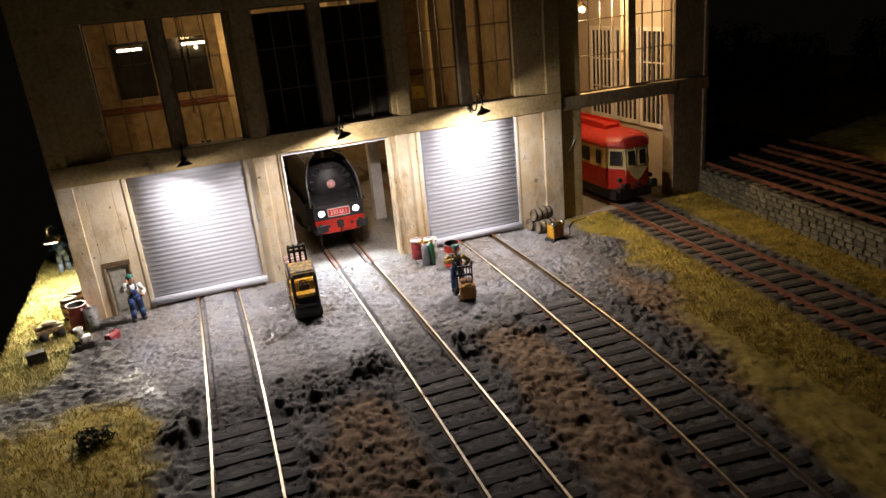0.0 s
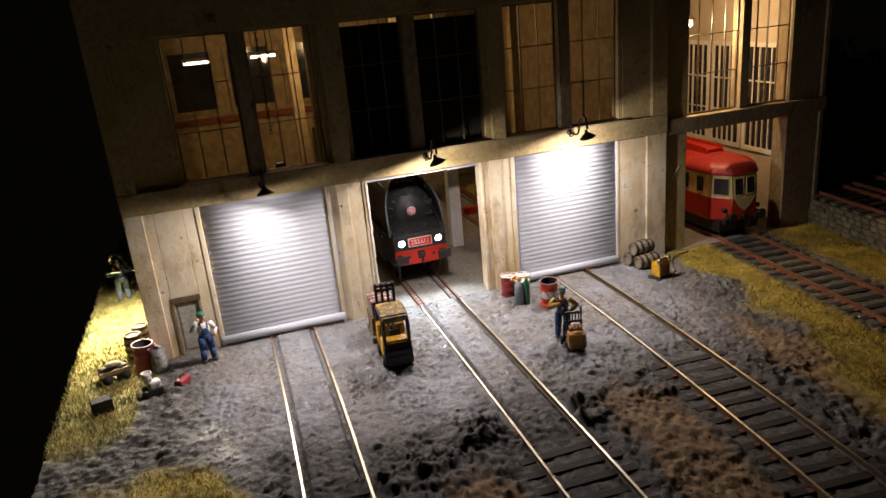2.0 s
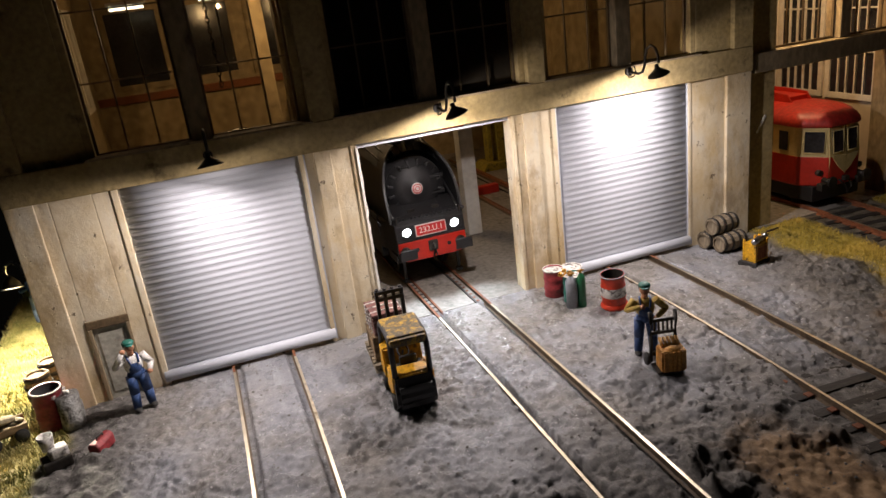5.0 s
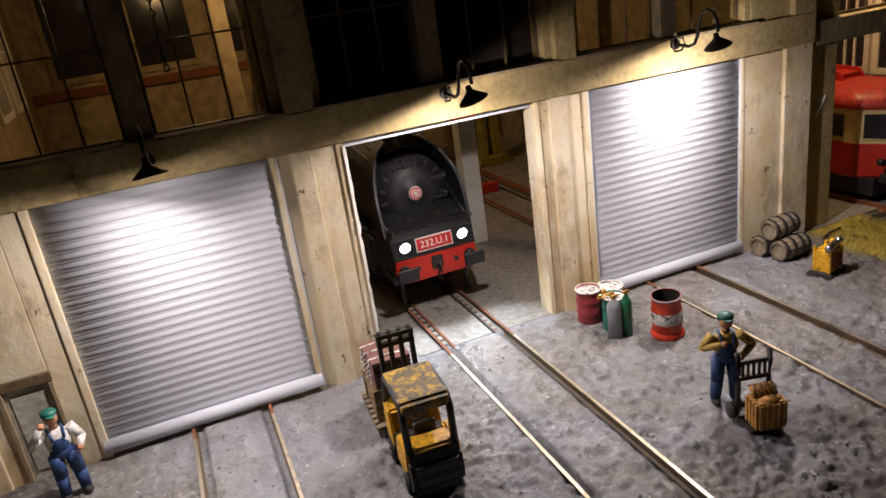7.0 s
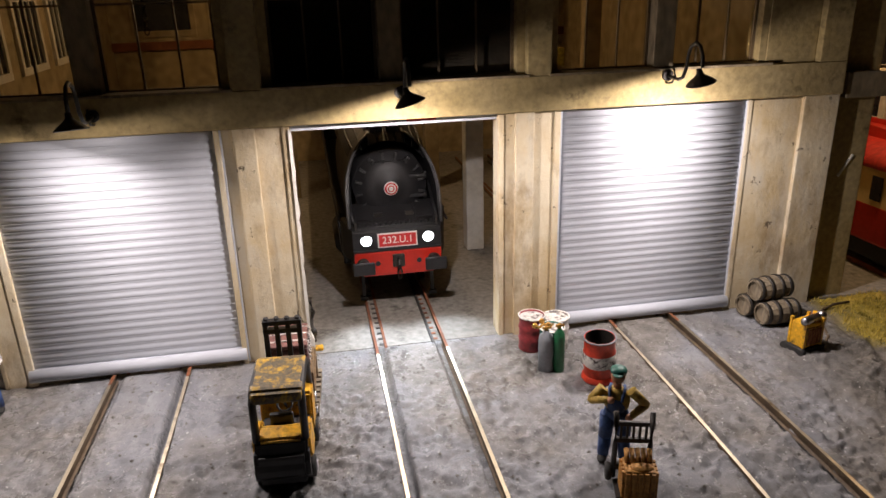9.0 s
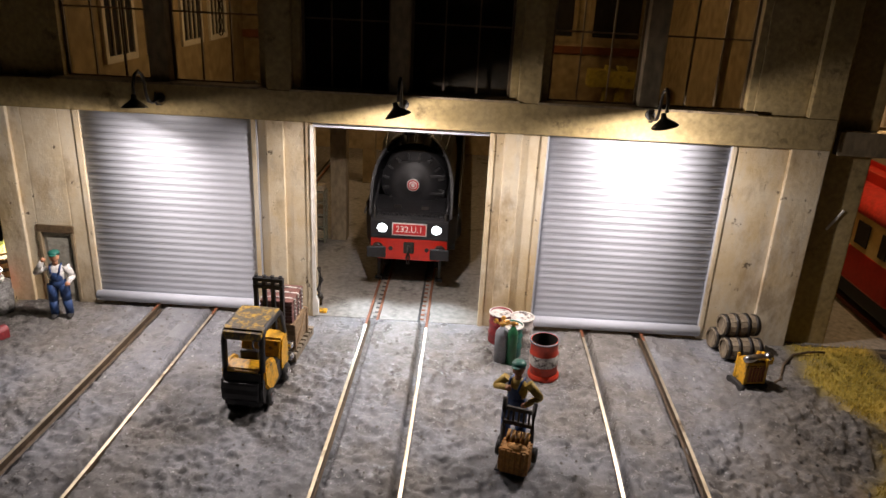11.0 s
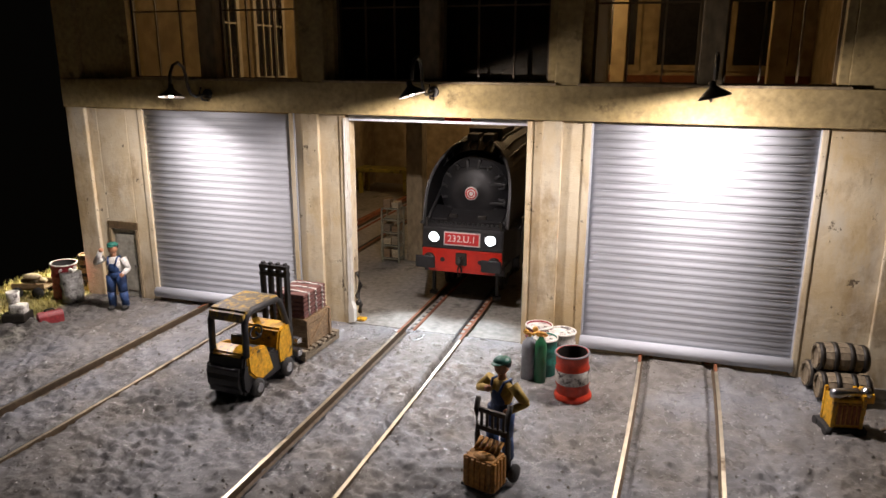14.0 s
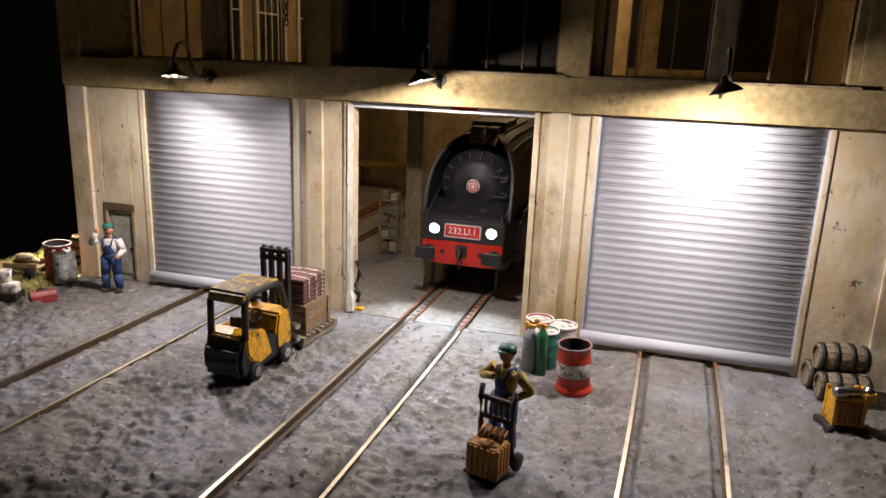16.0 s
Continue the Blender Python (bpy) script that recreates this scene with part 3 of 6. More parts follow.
# recessed wall panels beside the roller doors
plain("wall_panel", [(-114.6, -105, 0, 6, -3, 58), (-94.7, -88.6, 0, 6, -3, 58), (-105, -94.7, 0, 6, 23.8, 58)], M_WALL, front)
plain("wall_panel", [(-41, -24.8, 0, 6, -3, 58)], M_WALL, front)
plain("wall_panel", [(23.9, 38.9, 0, 6, -3, 58)], M_WALL, front)
plain("wall_panel", [(88.3, 113, 0, 6, -3, 58)], M_WALL, front)
for x0, x1 in ((-115.0, -108.3), (-37.0, -32.2), (27.6, 32.3), (103.3, 113.3)):
    plain("pilaster", [(x0, x1, -1.2, 0.1, -3, 58)], M_WALL, front, 0.3)
for x0, x1 in ((-90.2, -88.4), (-41.2, -39.9), (-26.4, -24.6), (23.7, 25.0), (37.4, 39.1), (88.1, 89.5)):
    plain("door_jamb", [(x0, x1, -0.45, 3.0, -3, 57.9)], M_WALL, front, 0.3)
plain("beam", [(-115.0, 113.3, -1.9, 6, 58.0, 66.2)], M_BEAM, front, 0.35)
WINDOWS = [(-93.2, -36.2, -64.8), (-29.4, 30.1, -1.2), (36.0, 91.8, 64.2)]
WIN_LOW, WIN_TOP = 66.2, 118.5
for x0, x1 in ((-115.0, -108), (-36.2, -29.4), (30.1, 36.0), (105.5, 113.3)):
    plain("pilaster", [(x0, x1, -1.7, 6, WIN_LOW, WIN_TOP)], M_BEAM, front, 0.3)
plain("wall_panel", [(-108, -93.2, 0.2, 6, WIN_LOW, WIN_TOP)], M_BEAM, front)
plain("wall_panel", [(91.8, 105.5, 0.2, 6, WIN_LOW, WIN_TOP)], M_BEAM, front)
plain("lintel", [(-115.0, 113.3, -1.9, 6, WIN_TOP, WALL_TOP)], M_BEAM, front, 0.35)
for x0, x1, xm in WINDOWS:
    plain("mullion", [(xm - 2.6, xm + 2.6, -0.6, 5, WIN_LOW, WIN_TOP)], M_DARKWALL, front, 0.3)
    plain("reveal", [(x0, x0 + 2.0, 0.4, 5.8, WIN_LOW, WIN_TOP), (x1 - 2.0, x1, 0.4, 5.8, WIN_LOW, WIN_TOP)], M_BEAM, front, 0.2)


def glazing(parent, x0, x1, z0, z1, y, cols, rows_at, bar=0.42, material=None, glass=None):
    """A steel frame with bars and a pane."""
    fr = bmesh.new()
    for a, b in ((x0, x0 + 0.7), (x1 - 0.7, x1)):
        box(fr, a, b, y - 0.5, y + 0.5, z0, z1, 0.1)
    for a, b in ((z0, z0 + 0.8), (z1 - 0.8, z1)):
        box(fr, x0 + 0.7, x1 - 0.7, y - 0.5, y + 0.5, a, b, 0.1)
    f = part("window_frame", fr, material or M_BAR, parent)
    for k in range(1, cols):
        x = x0 + (x1 - x0) * k / cols
        part("glazing_bar", make((box, x - bar / 2, x + bar / 2, y - 0.35, y + 0.35, z0 + 0.8, z1 - 0.8)), material or M_BAR, f)
    for z in rows_at:
        part("glazing_bar", make((box, x0 + 0.7, x1 - 0.7, y - 0.3, y + 0.3, z - bar / 2, z + bar / 2)), material or M_BAR, f)
    g = part("pane", make((box, x0 + 0.4, x1 - 0.4, y - 0.06, y + 0.06, z0 + 0.4, z1 - 0.4)), glass or M_GLASS, parent, "slightly dusty clear glazing")
    g.visible_shadow = False
    return f


n_win = 0
for x0, x1, xm in WINDOWS:
    n_win += 1
    w = thing("window_%d" % n_win, "tall steel-barred shed window with clear panes above a roller door", "window", group="shed windows", kind="structure")
    glazing(w, x0 + 2.0, xm - 2.6, WIN_LOW, WIN_TOP, 3.2, 3, (84.5, 101.5))
    glazing(w, xm + 2.6, x1 - 2.0, WIN_LOW, WIN_TOP, 3.2, 3, (84.5, 101.5))
    part("window_sill", make((box, x0 - 0.5, x1 + 0.5, -2.3, 5.5, WIN_LOW - 0.1, WIN_LOW + 0.5, 0.15)), M_DARKWALL, w)

# the railcar bay, set back behind the main front
bay = thing("wall_bay", "grey-brown plaster posts and beam framing the open railcar bay", "wall", kind="structure")
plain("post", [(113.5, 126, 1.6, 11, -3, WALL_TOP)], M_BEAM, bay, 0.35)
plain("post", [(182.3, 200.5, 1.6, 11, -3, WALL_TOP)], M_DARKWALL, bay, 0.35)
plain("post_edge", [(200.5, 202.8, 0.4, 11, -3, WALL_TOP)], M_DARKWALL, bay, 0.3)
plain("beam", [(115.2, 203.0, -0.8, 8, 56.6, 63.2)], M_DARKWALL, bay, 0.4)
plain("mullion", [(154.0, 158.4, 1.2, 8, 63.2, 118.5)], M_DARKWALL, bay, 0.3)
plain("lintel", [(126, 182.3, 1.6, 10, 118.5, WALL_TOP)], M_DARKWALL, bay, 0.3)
part("plaster_chip", make((box, -0.35, 0.35, -0.25, 0.2, -3.4, 3.4, 0.12)), M_WHITE, bay, "pale scratched splinter", at=shift(120.3, 1.5, 38.3, 0, 0, 32))
w = thing("window_4", "tall steel-barred window above the railcar bay", "window", group="shed windows", kind="structure")
glazing(w, 126, 154, 63.2, 118.5, 4.5, 4, (81.0, 98.0), glass=M_CLEARGLASS)
glazing(w, 158.4, 182.3, 63.2, 118.5, 4.5, 4, (81.0, 98.0), glass=M_CLEARGLASS)

shed = thing("shed_shell", "inside walls and roof of the engine shed", "shed", kind="structure")
plain("side_wall", [(-116, -110, 6, 226, -3, WALL_TOP)], M_INNER, shed)
plain("side_wall", [(188, 194, 11, 226, -3, WALL_TOP)], M_PALEINNER, shed)
plain("back_wall", [(-116, 194, 220, 226, -3, WALL_TOP)], M_INNER, shed)
plain("partition", [(118, 121, 11, 220, -3, WALL_TOP)], M_INNER, shed)
plain("roof", [(-118, 204, -2.5, 228, WALL_TOP, WALL_TOP + 4)], M_DARKWALL, shed)
single("shed_floor", make((box, -110, 188, 0.3, 220, -2.5, 0.05)), M_FLOOR, "grey oily concrete floor inside the shed", "floor", kind="structure")


def wall_window(label, x, y0, y1, z0, z1, face, cols, rows):
    """A white window on an inner side wall; face is +1 where it looks to +x."""
    w = thing("window_inner", label, "window", group="inner windows", kind="structure")
    a, b = sorted((x, x + face * 1.2))
    fr = bmesh.new()
    for p, q in ((y0, y0 + 2.2), (y1 - 2.2, y1)):
        box(fr, a, b, p, q, z0, z1, 0.15)
    for p, q in ((z0, z0 + 2.4), (z1 - 2.2, z1)):
        box(fr, a, b, y0 + 2.2, y1 - 2.2, p, q, 0.15)
    part("window_frame", fr, M_WHITE, w)
    for k in range(1, cols):
        y = y0 + 2.2 + (y1 - y0 - 4.4) * k / cols
        part("glazing_bar", make((box, a, b - 0.2, y - 0.35, y + 0.35, z0 + 2.4, z1 - 2.2)), M_WHITE, w)
    for k in range(1, rows):
        z = z0 + 2.4 + (z1 - z0 - 4.6) * k / rows
        part("glazing_bar", make((box, a, b - 0.3, y0 + 2.2, y1 - 2.2, z - 0.3, z + 0.3)), M_WHITE, w)
    c = sorted((x + face * 0.1, x + face * 0.4))
    part("pane", make((box, c[0], c[1], y0 + 2.0, y1 - 2.0, z0 + 2.0, z1 - 2.0)), M_DARKGLASS, w, "dark night-time window pane")


for y0 in (13, 39.5, 66, 110, 150):
    wall_window("white-painted inner window with dark panes", 188, y0, y0 + 25, 34, 89, -1, 5, 3)
for y0 in (60, 95, 130, 165):
    wall_window("white-painted inner window with dark panes", -110, y0, y0 + 25, 62, 108, 1, 4, 2)
wb = thing("window_band", "grey panes of the back wall above a brown rail", "window", kind="structure")
for k in range(6):
    x = -100 + k * 36
    part("window_frame", make((box, x, x + 30, 218.6, 219.9, 66, 69, 0.2), (box, x, x + 30, 218.6, 219.9, 105, 108, 0.2), (box, x, x + 2.5, 218.6, 219.9, 69, 105, 0.2), (box, x + 27.5, x + 30, 218.6, 219.9, 69, 105, 0.2)), M_INNER, wb)
    part("pane", make((box, x + 2.5, x + 27.5, 219.4, 219.8, 69, 105)), M_DARKGLASS, wb)
part("dado_rail", make((box, -110, 118, 217.5, 219.95, 60, 64, 0.3)), M_RUST, wb)

# small side door
d = thing("door_1", "small grey steel door under a dark lintel", "door", kind="structure")
part("door_leaf", make((box, -104.2, -95.4, 0.7, 1.7, 0, 21.4, 0.15), (box, -103.2, -96.4, 0.45, 0.75, 2, 20, 0.1)), mat("grey_green_door_paint", (0.42, 0.41, 0.34), (0.48, 0.46, 0.39), 120, 0.6, c3=(0.15, 0.10, 0.06), c3_at=0.66), d)
part("lintel", make((box, -105.4, -94.4, -0.35, 2.2, 21.6, 23.9, 0.2)), mat("dark_brown_timber", (0.10, 0.065, 0.03), (0.15, 0.10, 0.05), 200, 0.8), d)
part("frame", make((box, -105.2, -104.2, -0.5, 3.2, 0, 21.6, 0.15), (box, -95.4, -94.5, -0.5, 3.2, 0, 21.6, 0.15)), M_DARKWALL, d)
part("door_handle", make((ball, (-96.8, 0.3, 10), 0.45)), M_IRON, d)

# roller doors
SLAT_P = 1.97
bm = bmesh.new()
prof = []
for k in range(9):
    a = k / 8.0
    prof.append((-0.13 - 0.13 * math.sin(2 * math.pi * a) * (1.0 if a > 0.5 else 0.55), a * SLAT_P))
lo = [bm.verts.new((-24.8, y, z)) for y, z in prof] + [bm.verts.new((-24.8, 0.5, SLAT_P)), bm.verts.new((-24.8, 0.5, 0))]
hi = [bm.verts.new((24.8, v.co.y, v.co.z)) for v in lo]
for k in range(len(lo)):
    j = (k + 1) % len(lo)
    f = bm.faces.new((lo[k], lo[j], hi[j], hi[k]))
    f.smooth = k < 8
bm.faces.new(lo), bm.faces.new(hi)
SLAT = mesh_of(bm, "slat", M_SLAT)
bm = bmesh.new()
lathe(bm, [(0.001, -24.8), (1.65, -24.7), (1.65, 24.7), (0.001, 24.8)], 20, pose(0, 0, 0, 0, 90, 0))
ROLL = mesh_of(bm, "bottom_bar", M_SLAT)
for xc in (-64.8, 63.7):
    rd = thing("roller_door", "closed pale grey corrugated roller door with rounded bottom bar", "roller door", at=(xc, 0.25, 0), group="roller doors")
    for k in range(28):
        shared("slat", SLAT, rd, shift(0, 0, 2.43 + k * SLAT_P))
    shared("bottom_bar", ROLL, rd, shift(0, -0.4, 2.7))
    part("guide_rail", make((box, -25.3, -24.2, -0.5, 1.0, 0.5, 58, 0.1)), M_SLAT, rd)
    part("guide_rail", make((box, 24.2, 25.3, -0.5, 1.0, 0.5, 58, 0.1)), M_SLAT, rd)
rd = thing("roller_door", "raised roller door with only its bottom bar showing", "roller door", at=(-0.4, 2.2, 0), group="roller doors")
part("bottom_bar", make((box, -24.4, 24.2, -0.6, 1.0, 56.2, 57.9, 0.3)), M_SLAT, rd)
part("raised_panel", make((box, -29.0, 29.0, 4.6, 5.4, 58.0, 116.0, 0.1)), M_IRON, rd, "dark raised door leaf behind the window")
part("red_sticker", make((box, 2.5, 9.5, -0.75, -0.55, 57.0, 57.8, 0.05)), M_RED, rd, "red strip on the raised bar")

# ---------------------------------------------------------------- wall lamps
def wall_lamp(x, y, z, lean, nod, watts, wall_y=-1.9):
    lamp = thing("wall_lamp", "black gooseneck wall lamp with a lit enamel shade", "lamp", at=(x, y, z), group="shed lamps")
    lamp_tilt = shift(0, 0, 0, 0, -nod, -lean)
    bm = bmesh.new()
    lathe(bm, [(0.01, 3.2), (0.6, 3.1), (0.7, 2.1), (1.2, 1.6), (2.4, 0.7), (3.2, 0.0), (3.25, -0.2), (3.0, -0.1), (2.2, 0.5), (1.1, 1.3), (0.01, 1.5)], 28)
    part("shade", bm, M_IRON, lamp, at=lamp_tilt)
    bm = bmesh.new()
    ball(bm, (0, 0, 0.55), 0.7)
    part("bulb", bm, M_BULB, lamp, "glowing white diode", at=lamp_tilt)
    bm = bmesh.new()
    dy = wall_y - y
    pts = [(0, 0, 3.2), (0, 0.3, 5.6), (0, 1.6, 7.6), (0, 3.6, 8.3), (0, 5.6, 7.3), (0, 6.5, 5.2), (0, 6.9, 2.4), (0, 8.0, 0.3), (0, 10.0, -0.4), (0, dy - 2, -0.2), (0, dy, 0)]
    tube(bm, pts, 0.42, 8)
    part("gooseneck", bm, M_IRON, lamp)
    bm = bmesh.new()
    tube(bm, [(0, dy - 0.6, -1.8), (0, dy - 2.8, -1.4), (0, dy - 4.0, 0.2), (0, dy - 3.2, 1.8)], 0.28, 6)
    cyl(bm, (0, dy - 0.8, 0), (0, dy, 0), 1.3, 1.3, 14)
    part("wall_bracket", bm, M_IRON, lamp)
    point_lamp("wall_lamp_light", (x, y, z - 0.3), watts * (0.32 if x > -30 else 0.10), WHITE_LED, 0.5)
    disc_lamp("wall_lamp_diode", (x, y, z - 0.5), (-0.12 if x > -30 else -0.3, -0.05 if x > -30 else -0.45, -1), watts * (0.30 if x > -30 else 0.52), WHITE_LED, 2.0)


for values in WALL_LAMPS:
    wall_lamp(*values)

# lamp on the far side wall with its curled neck
lamp = thing("side_lamp", "curled grey gooseneck lamp on the side of the shed", "lamp", at=(-116, 20, 32))
bm = bmesh.new()
tube(bm, [(0, 0, 0), (-2.5, 2, -0.6), (-5, 5, 0.8), (-6.5, 8, 3.6), (-9.0, 11, 4.6), (-11.5, 13, 3.4), (-12.3, 14, 1.0), (-11.5, 14, -0.8)], 0.45, 8)
part("gooseneck", bm, M_CHROME, lamp)
bm = bmesh.new()
lathe(bm, [(0.01, 0.4), (0.8, 0.2), (2.2, -1.4), (3.0, -3.2), (3.05, -3.4), (2.8, -3.0), (1.9, -1.4), (0.01, -0.4)], 20)
part("shade", bm, M_IRON, lamp, at=shift(-11.5, 14, -0.8, 0, -20, 0))
part("bulb", make((ball, (-11.5, 13.6, -1.9), 0.6)), M_BULB, lamp, "glowing white diode")
point_lamp("side_lamp_light", (-127.5, 33.0, 28.9), 0.38, (1.0, 0.92, 0.72), 0.8)

# ---------------------------------------------------------------- lights inside the shed
for k, (x, y, z) in enumerate([(-80, 105, 104), (-48, 105, 104), (-18, 120, 104), (16, 120, 104)]):
    tl = thing("tube_light", "lit tube light hanging under the shed roof", "lamp", at=(x, y, z), group="tube lights")
    part("tube", make((cyl, (-6, 0, 0), (6, 0, 0), 0.7, 0.7, 10)), M_TUBE, tl, "glowing white tube")
    part("housing", make((box, -7, 7, -1.2, 1.2, 0.9, 2.2, 0.2)), M_WHITE, tl)
    part("hanger", make((cyl, (-5, 0, 2.2), (-5, 0, WALL_TOP - z), 0.2, 0.2, 6), (cyl, (5, 0, 2.2), (5, 0, WALL_TOP - z), 0.2, 0.2, 6)), M_IRON, tl)
point_lamp("hall_light", (-46, 128, 101), 0.028, WARM_LED, 0.8)
point_lamp("hall_light", (4, 122, 101), 0.085, WARM_LED, 0.8)
bl = thing("pendant_lamp", "small warm lamp hanging in the railcar bay", "lamp", at=(138, 18, 104))
part("shade", make((lathe, [(0.01, 2.4), (0.8, 2.2), (2.8, 0.2), (2.9, 0.0), (0.6, 1.6), (0.01, 1.7)], 20)), M_WHITE, bl)
part("bulb", make((ball, (0, 0, 0.6), 0.9)), M_BULB, bl, "glowing warm bulb")
part("cord", make((cyl, (0, 0, 2.2), (0, 0, WALL_TOP - 104), 0.2, 0.2, 6)), M_IRON, bl)
point_lamp("bay_light", (138, 18, 102.5), 0.12, WARM_LED, 1.5)


# ---------------------------------------------------------------- steam locomotive
LOCO_X, LOCO_Y = 1.0, 22.0
loco = thing("steam_locomotive", "matt black steam locomotive with red buffer beam and lit headlights", "locomotive", at=(LOCO_X, LOCO_Y, 1.35))
bm = bmesh.new()
box(bm, -12.5, 12.5, 3, 14, 8.5, 11.5, 0.3)
box(bm, -14.5, 14.5, 14, 210, 8.5, 11.5, 0.3)
prism(bm, [(-12.0, 10.3), (12.0, 10.3), (12.0, 12.0), (-12.0, 12.0)], "y", 0.6, 4, 0.2)
part("frame", bm, M_BLACK, loco)
bm = bmesh.new()
prism(bm, [(-12.1, 16.5), (12.1, 16.5), (12.1, 12.6), (9.8, 9.4), (-9.8, 9.4), (-12.1, 12.6)], "y", -0.2, 1.2, 0.25)
beam = part("buffer_beam", bm, M_RED, loco, "signal-red buffer beam")
for s in (-8.0, 8.0):
    part("beam_hole", make((cyl, (s * 0.72, -0.45, 13.2), (s * 0.72, -0.1, 13.2), 0.7, 0.7, 12)), M_BLACK, beam)
for s in (-9.9, 9.9):
    bm = bmesh.new()
    cyl(bm, (s, 0, 13.2), (s, -1.6, 13.2), 1.9, 1.6, 16)
    cyl(bm, (s, -1.6, 13.2), (s, -3.4, 13.2), 1.0, 1.0, 14)
    b = part("buffer", bm, M_IRON, loco)
    part("buffer_head", make((box, s - 3.0, s + 3.0, -4.3, -3.3, 11.4, 15.0, 0.4)), M_BLACK, b)
    part("guard_iron", make((box, s - 0.5, s + 0.5, 4.0, 5.2, 1.0, 9.3, 0.2), (box, s - 1.1, s + 1.1, 3.2, 5.2, 0.9, 2.0, 0.2)), M_BLACK, loco)
bm = bmesh.new()
box(bm, -1.7, 1.7, -0.6, 0, 11.8, 15.6, 0.4)
tube(bm, [(0, -0.4, 14.2), (0, -1.8, 14.4), (0, -2.6, 13.4), (0, -2.2, 12.3), (0, -1.5, 12.4)], 0.45)
tube(bm, [(0, -1.8, 12.5), (0.6, -2.0, 10.8), (0.3, -1.8, 8.9), (-0.3, -1.8, 8.9), (-0.6, -2.0, 10.8), (0, -1.8, 12.5)], 0.3)
part("coupling_hook", bm, M_IRON, loco, "dark iron coupling hook and link")
# apron with the headlights
bm = bmesh.new()
prism(bm, [(0.2, 16.6), (0.9, 22.3), (1.8, 23.1), (13.6, 27.0), (13.6, 11.6), (0.6, 11.6)], "x", -12.3, 12.3, 0.4)
for s in (-1, 1):
    prism(bm, [(s * 12.2, 1.0), (s * 12.2, 14.0), (s * 15.2, 14.0), (s * 14.6, 9.0)], "z", 13.0, 23.0, 0.3)
apron = part("apron", bm, M_BLACK, loco)
for k in range(15):
    x = -9.8 + k * 1.4
    part("deck_bolt", make((box, x - 0.4, x + 0.4, 2.5, 3.5, 23.2, 24.1, 0.15)), M_BLACK, apron)
for s in (-1, 1):
    part("deck_plate", make((box, -2.3, 2.3, -3.4, 3.4, 0, 0.35, 0.12)), M_BLACK, apron, at=shift(s * 8.4, 8.2, 25.2, 0, 18.3))
    part("deck_step", make((box, s * 4.4 - 1.2, s * 4.4 + 1.2, 6.0, 7.2, 24.6, 25.7, 0.15)), M_IRON, apron)
    part("lamp_iron", make((box, s * 11.2 - 0.3, s * 11.2 + 0.3, 1.2, 1.9, 22.6, 25.2, 0.1)), M_IRON, apron)
    part("steam_pipe", make((tube, [(s * 11.6, 4, 24.2), (s * 11.9, 9, 26.2), (s * 11.6, 13, 29.0), (s * 11.4, 20, 33)], 0.5, 8)), M_BLACK, loco)
part("cover_strip", make((box, -12.3, 12.3, -0.1, 1.0, 16.5, 17.1, 0.15)), M_BLACK, loco)
for s in (-8.6, 8.6):
    m = shift(s, 0.75, 19.9, 0, 98)
    bm = bmesh.new()
    lathe(bm, [(0.01, 0.25), (1.5, 0.25), (1.85, 0.5), (1.9, 0.9), (1.7, 1.0), (1.5, 0.5), (0.01, 0.4)], 24)
    h = part("headlight", bm, M_BLACK, loco, at=m)
    bm = bmesh.new()
    lathe(bm, [(0.01, 0.95), (0.9, 0.9), (1.55, 0.55)], 24)
    part("lens", bm, M_HEAD, h, "glowing white headlight lens")
    spot_lamp("headlight_beam", (LOCO_X + s, LOCO_Y - 4.8, 21.2), (LOCO_X + s * 1.2, LOCO_Y - 26, 0), 0.06, (0.78, 0.88, 1.0), 84, 1.2, 0.9)
bm = bmesh.new()
box(bm, -5.5, 5.5, -0.3, 0.3, -2.0, 2.0, 0.1)
pl = part("number_plate", bm, M_LETTER, loco, "red plate with white rim and lettering 232.U.1", at=shift(0, 0.35, 19.6, 0, -8))
part("plate_field", make((box, -5.15, 5.15, -0.42, -0.2, -1.65, 1.65, 0.05)), M_PLATE, pl)


def letters(text, size, materials, parent, at, name="lettering"):
    c = bpy.data.curves.new(name, "FONT")
    c.body, c.size, c.extrude, c.align_x, c.align_y = text, size * MM, 0.06 * MM, "CENTER", "CENTER"
    tmp = bpy.data.objects.new("tmp", c)
    scene.collection.objects.link(tmp)
    mesh = bpy.data.meshes.new_from_object(tmp.evaluated_get(bpy.context.evaluated_depsgraph_get()))
    bpy.data.objects.remove(tmp)
    mesh.materials.clear()
    mesh.materials.append(materials)
    ob = new(name, mesh)
    ob.parent, ob.matrix_basis = parent, at
    return ob


letters("232.U.1", 2.75, M_LETTER, pl, shift(0, -0.48, 0, 0, 90))
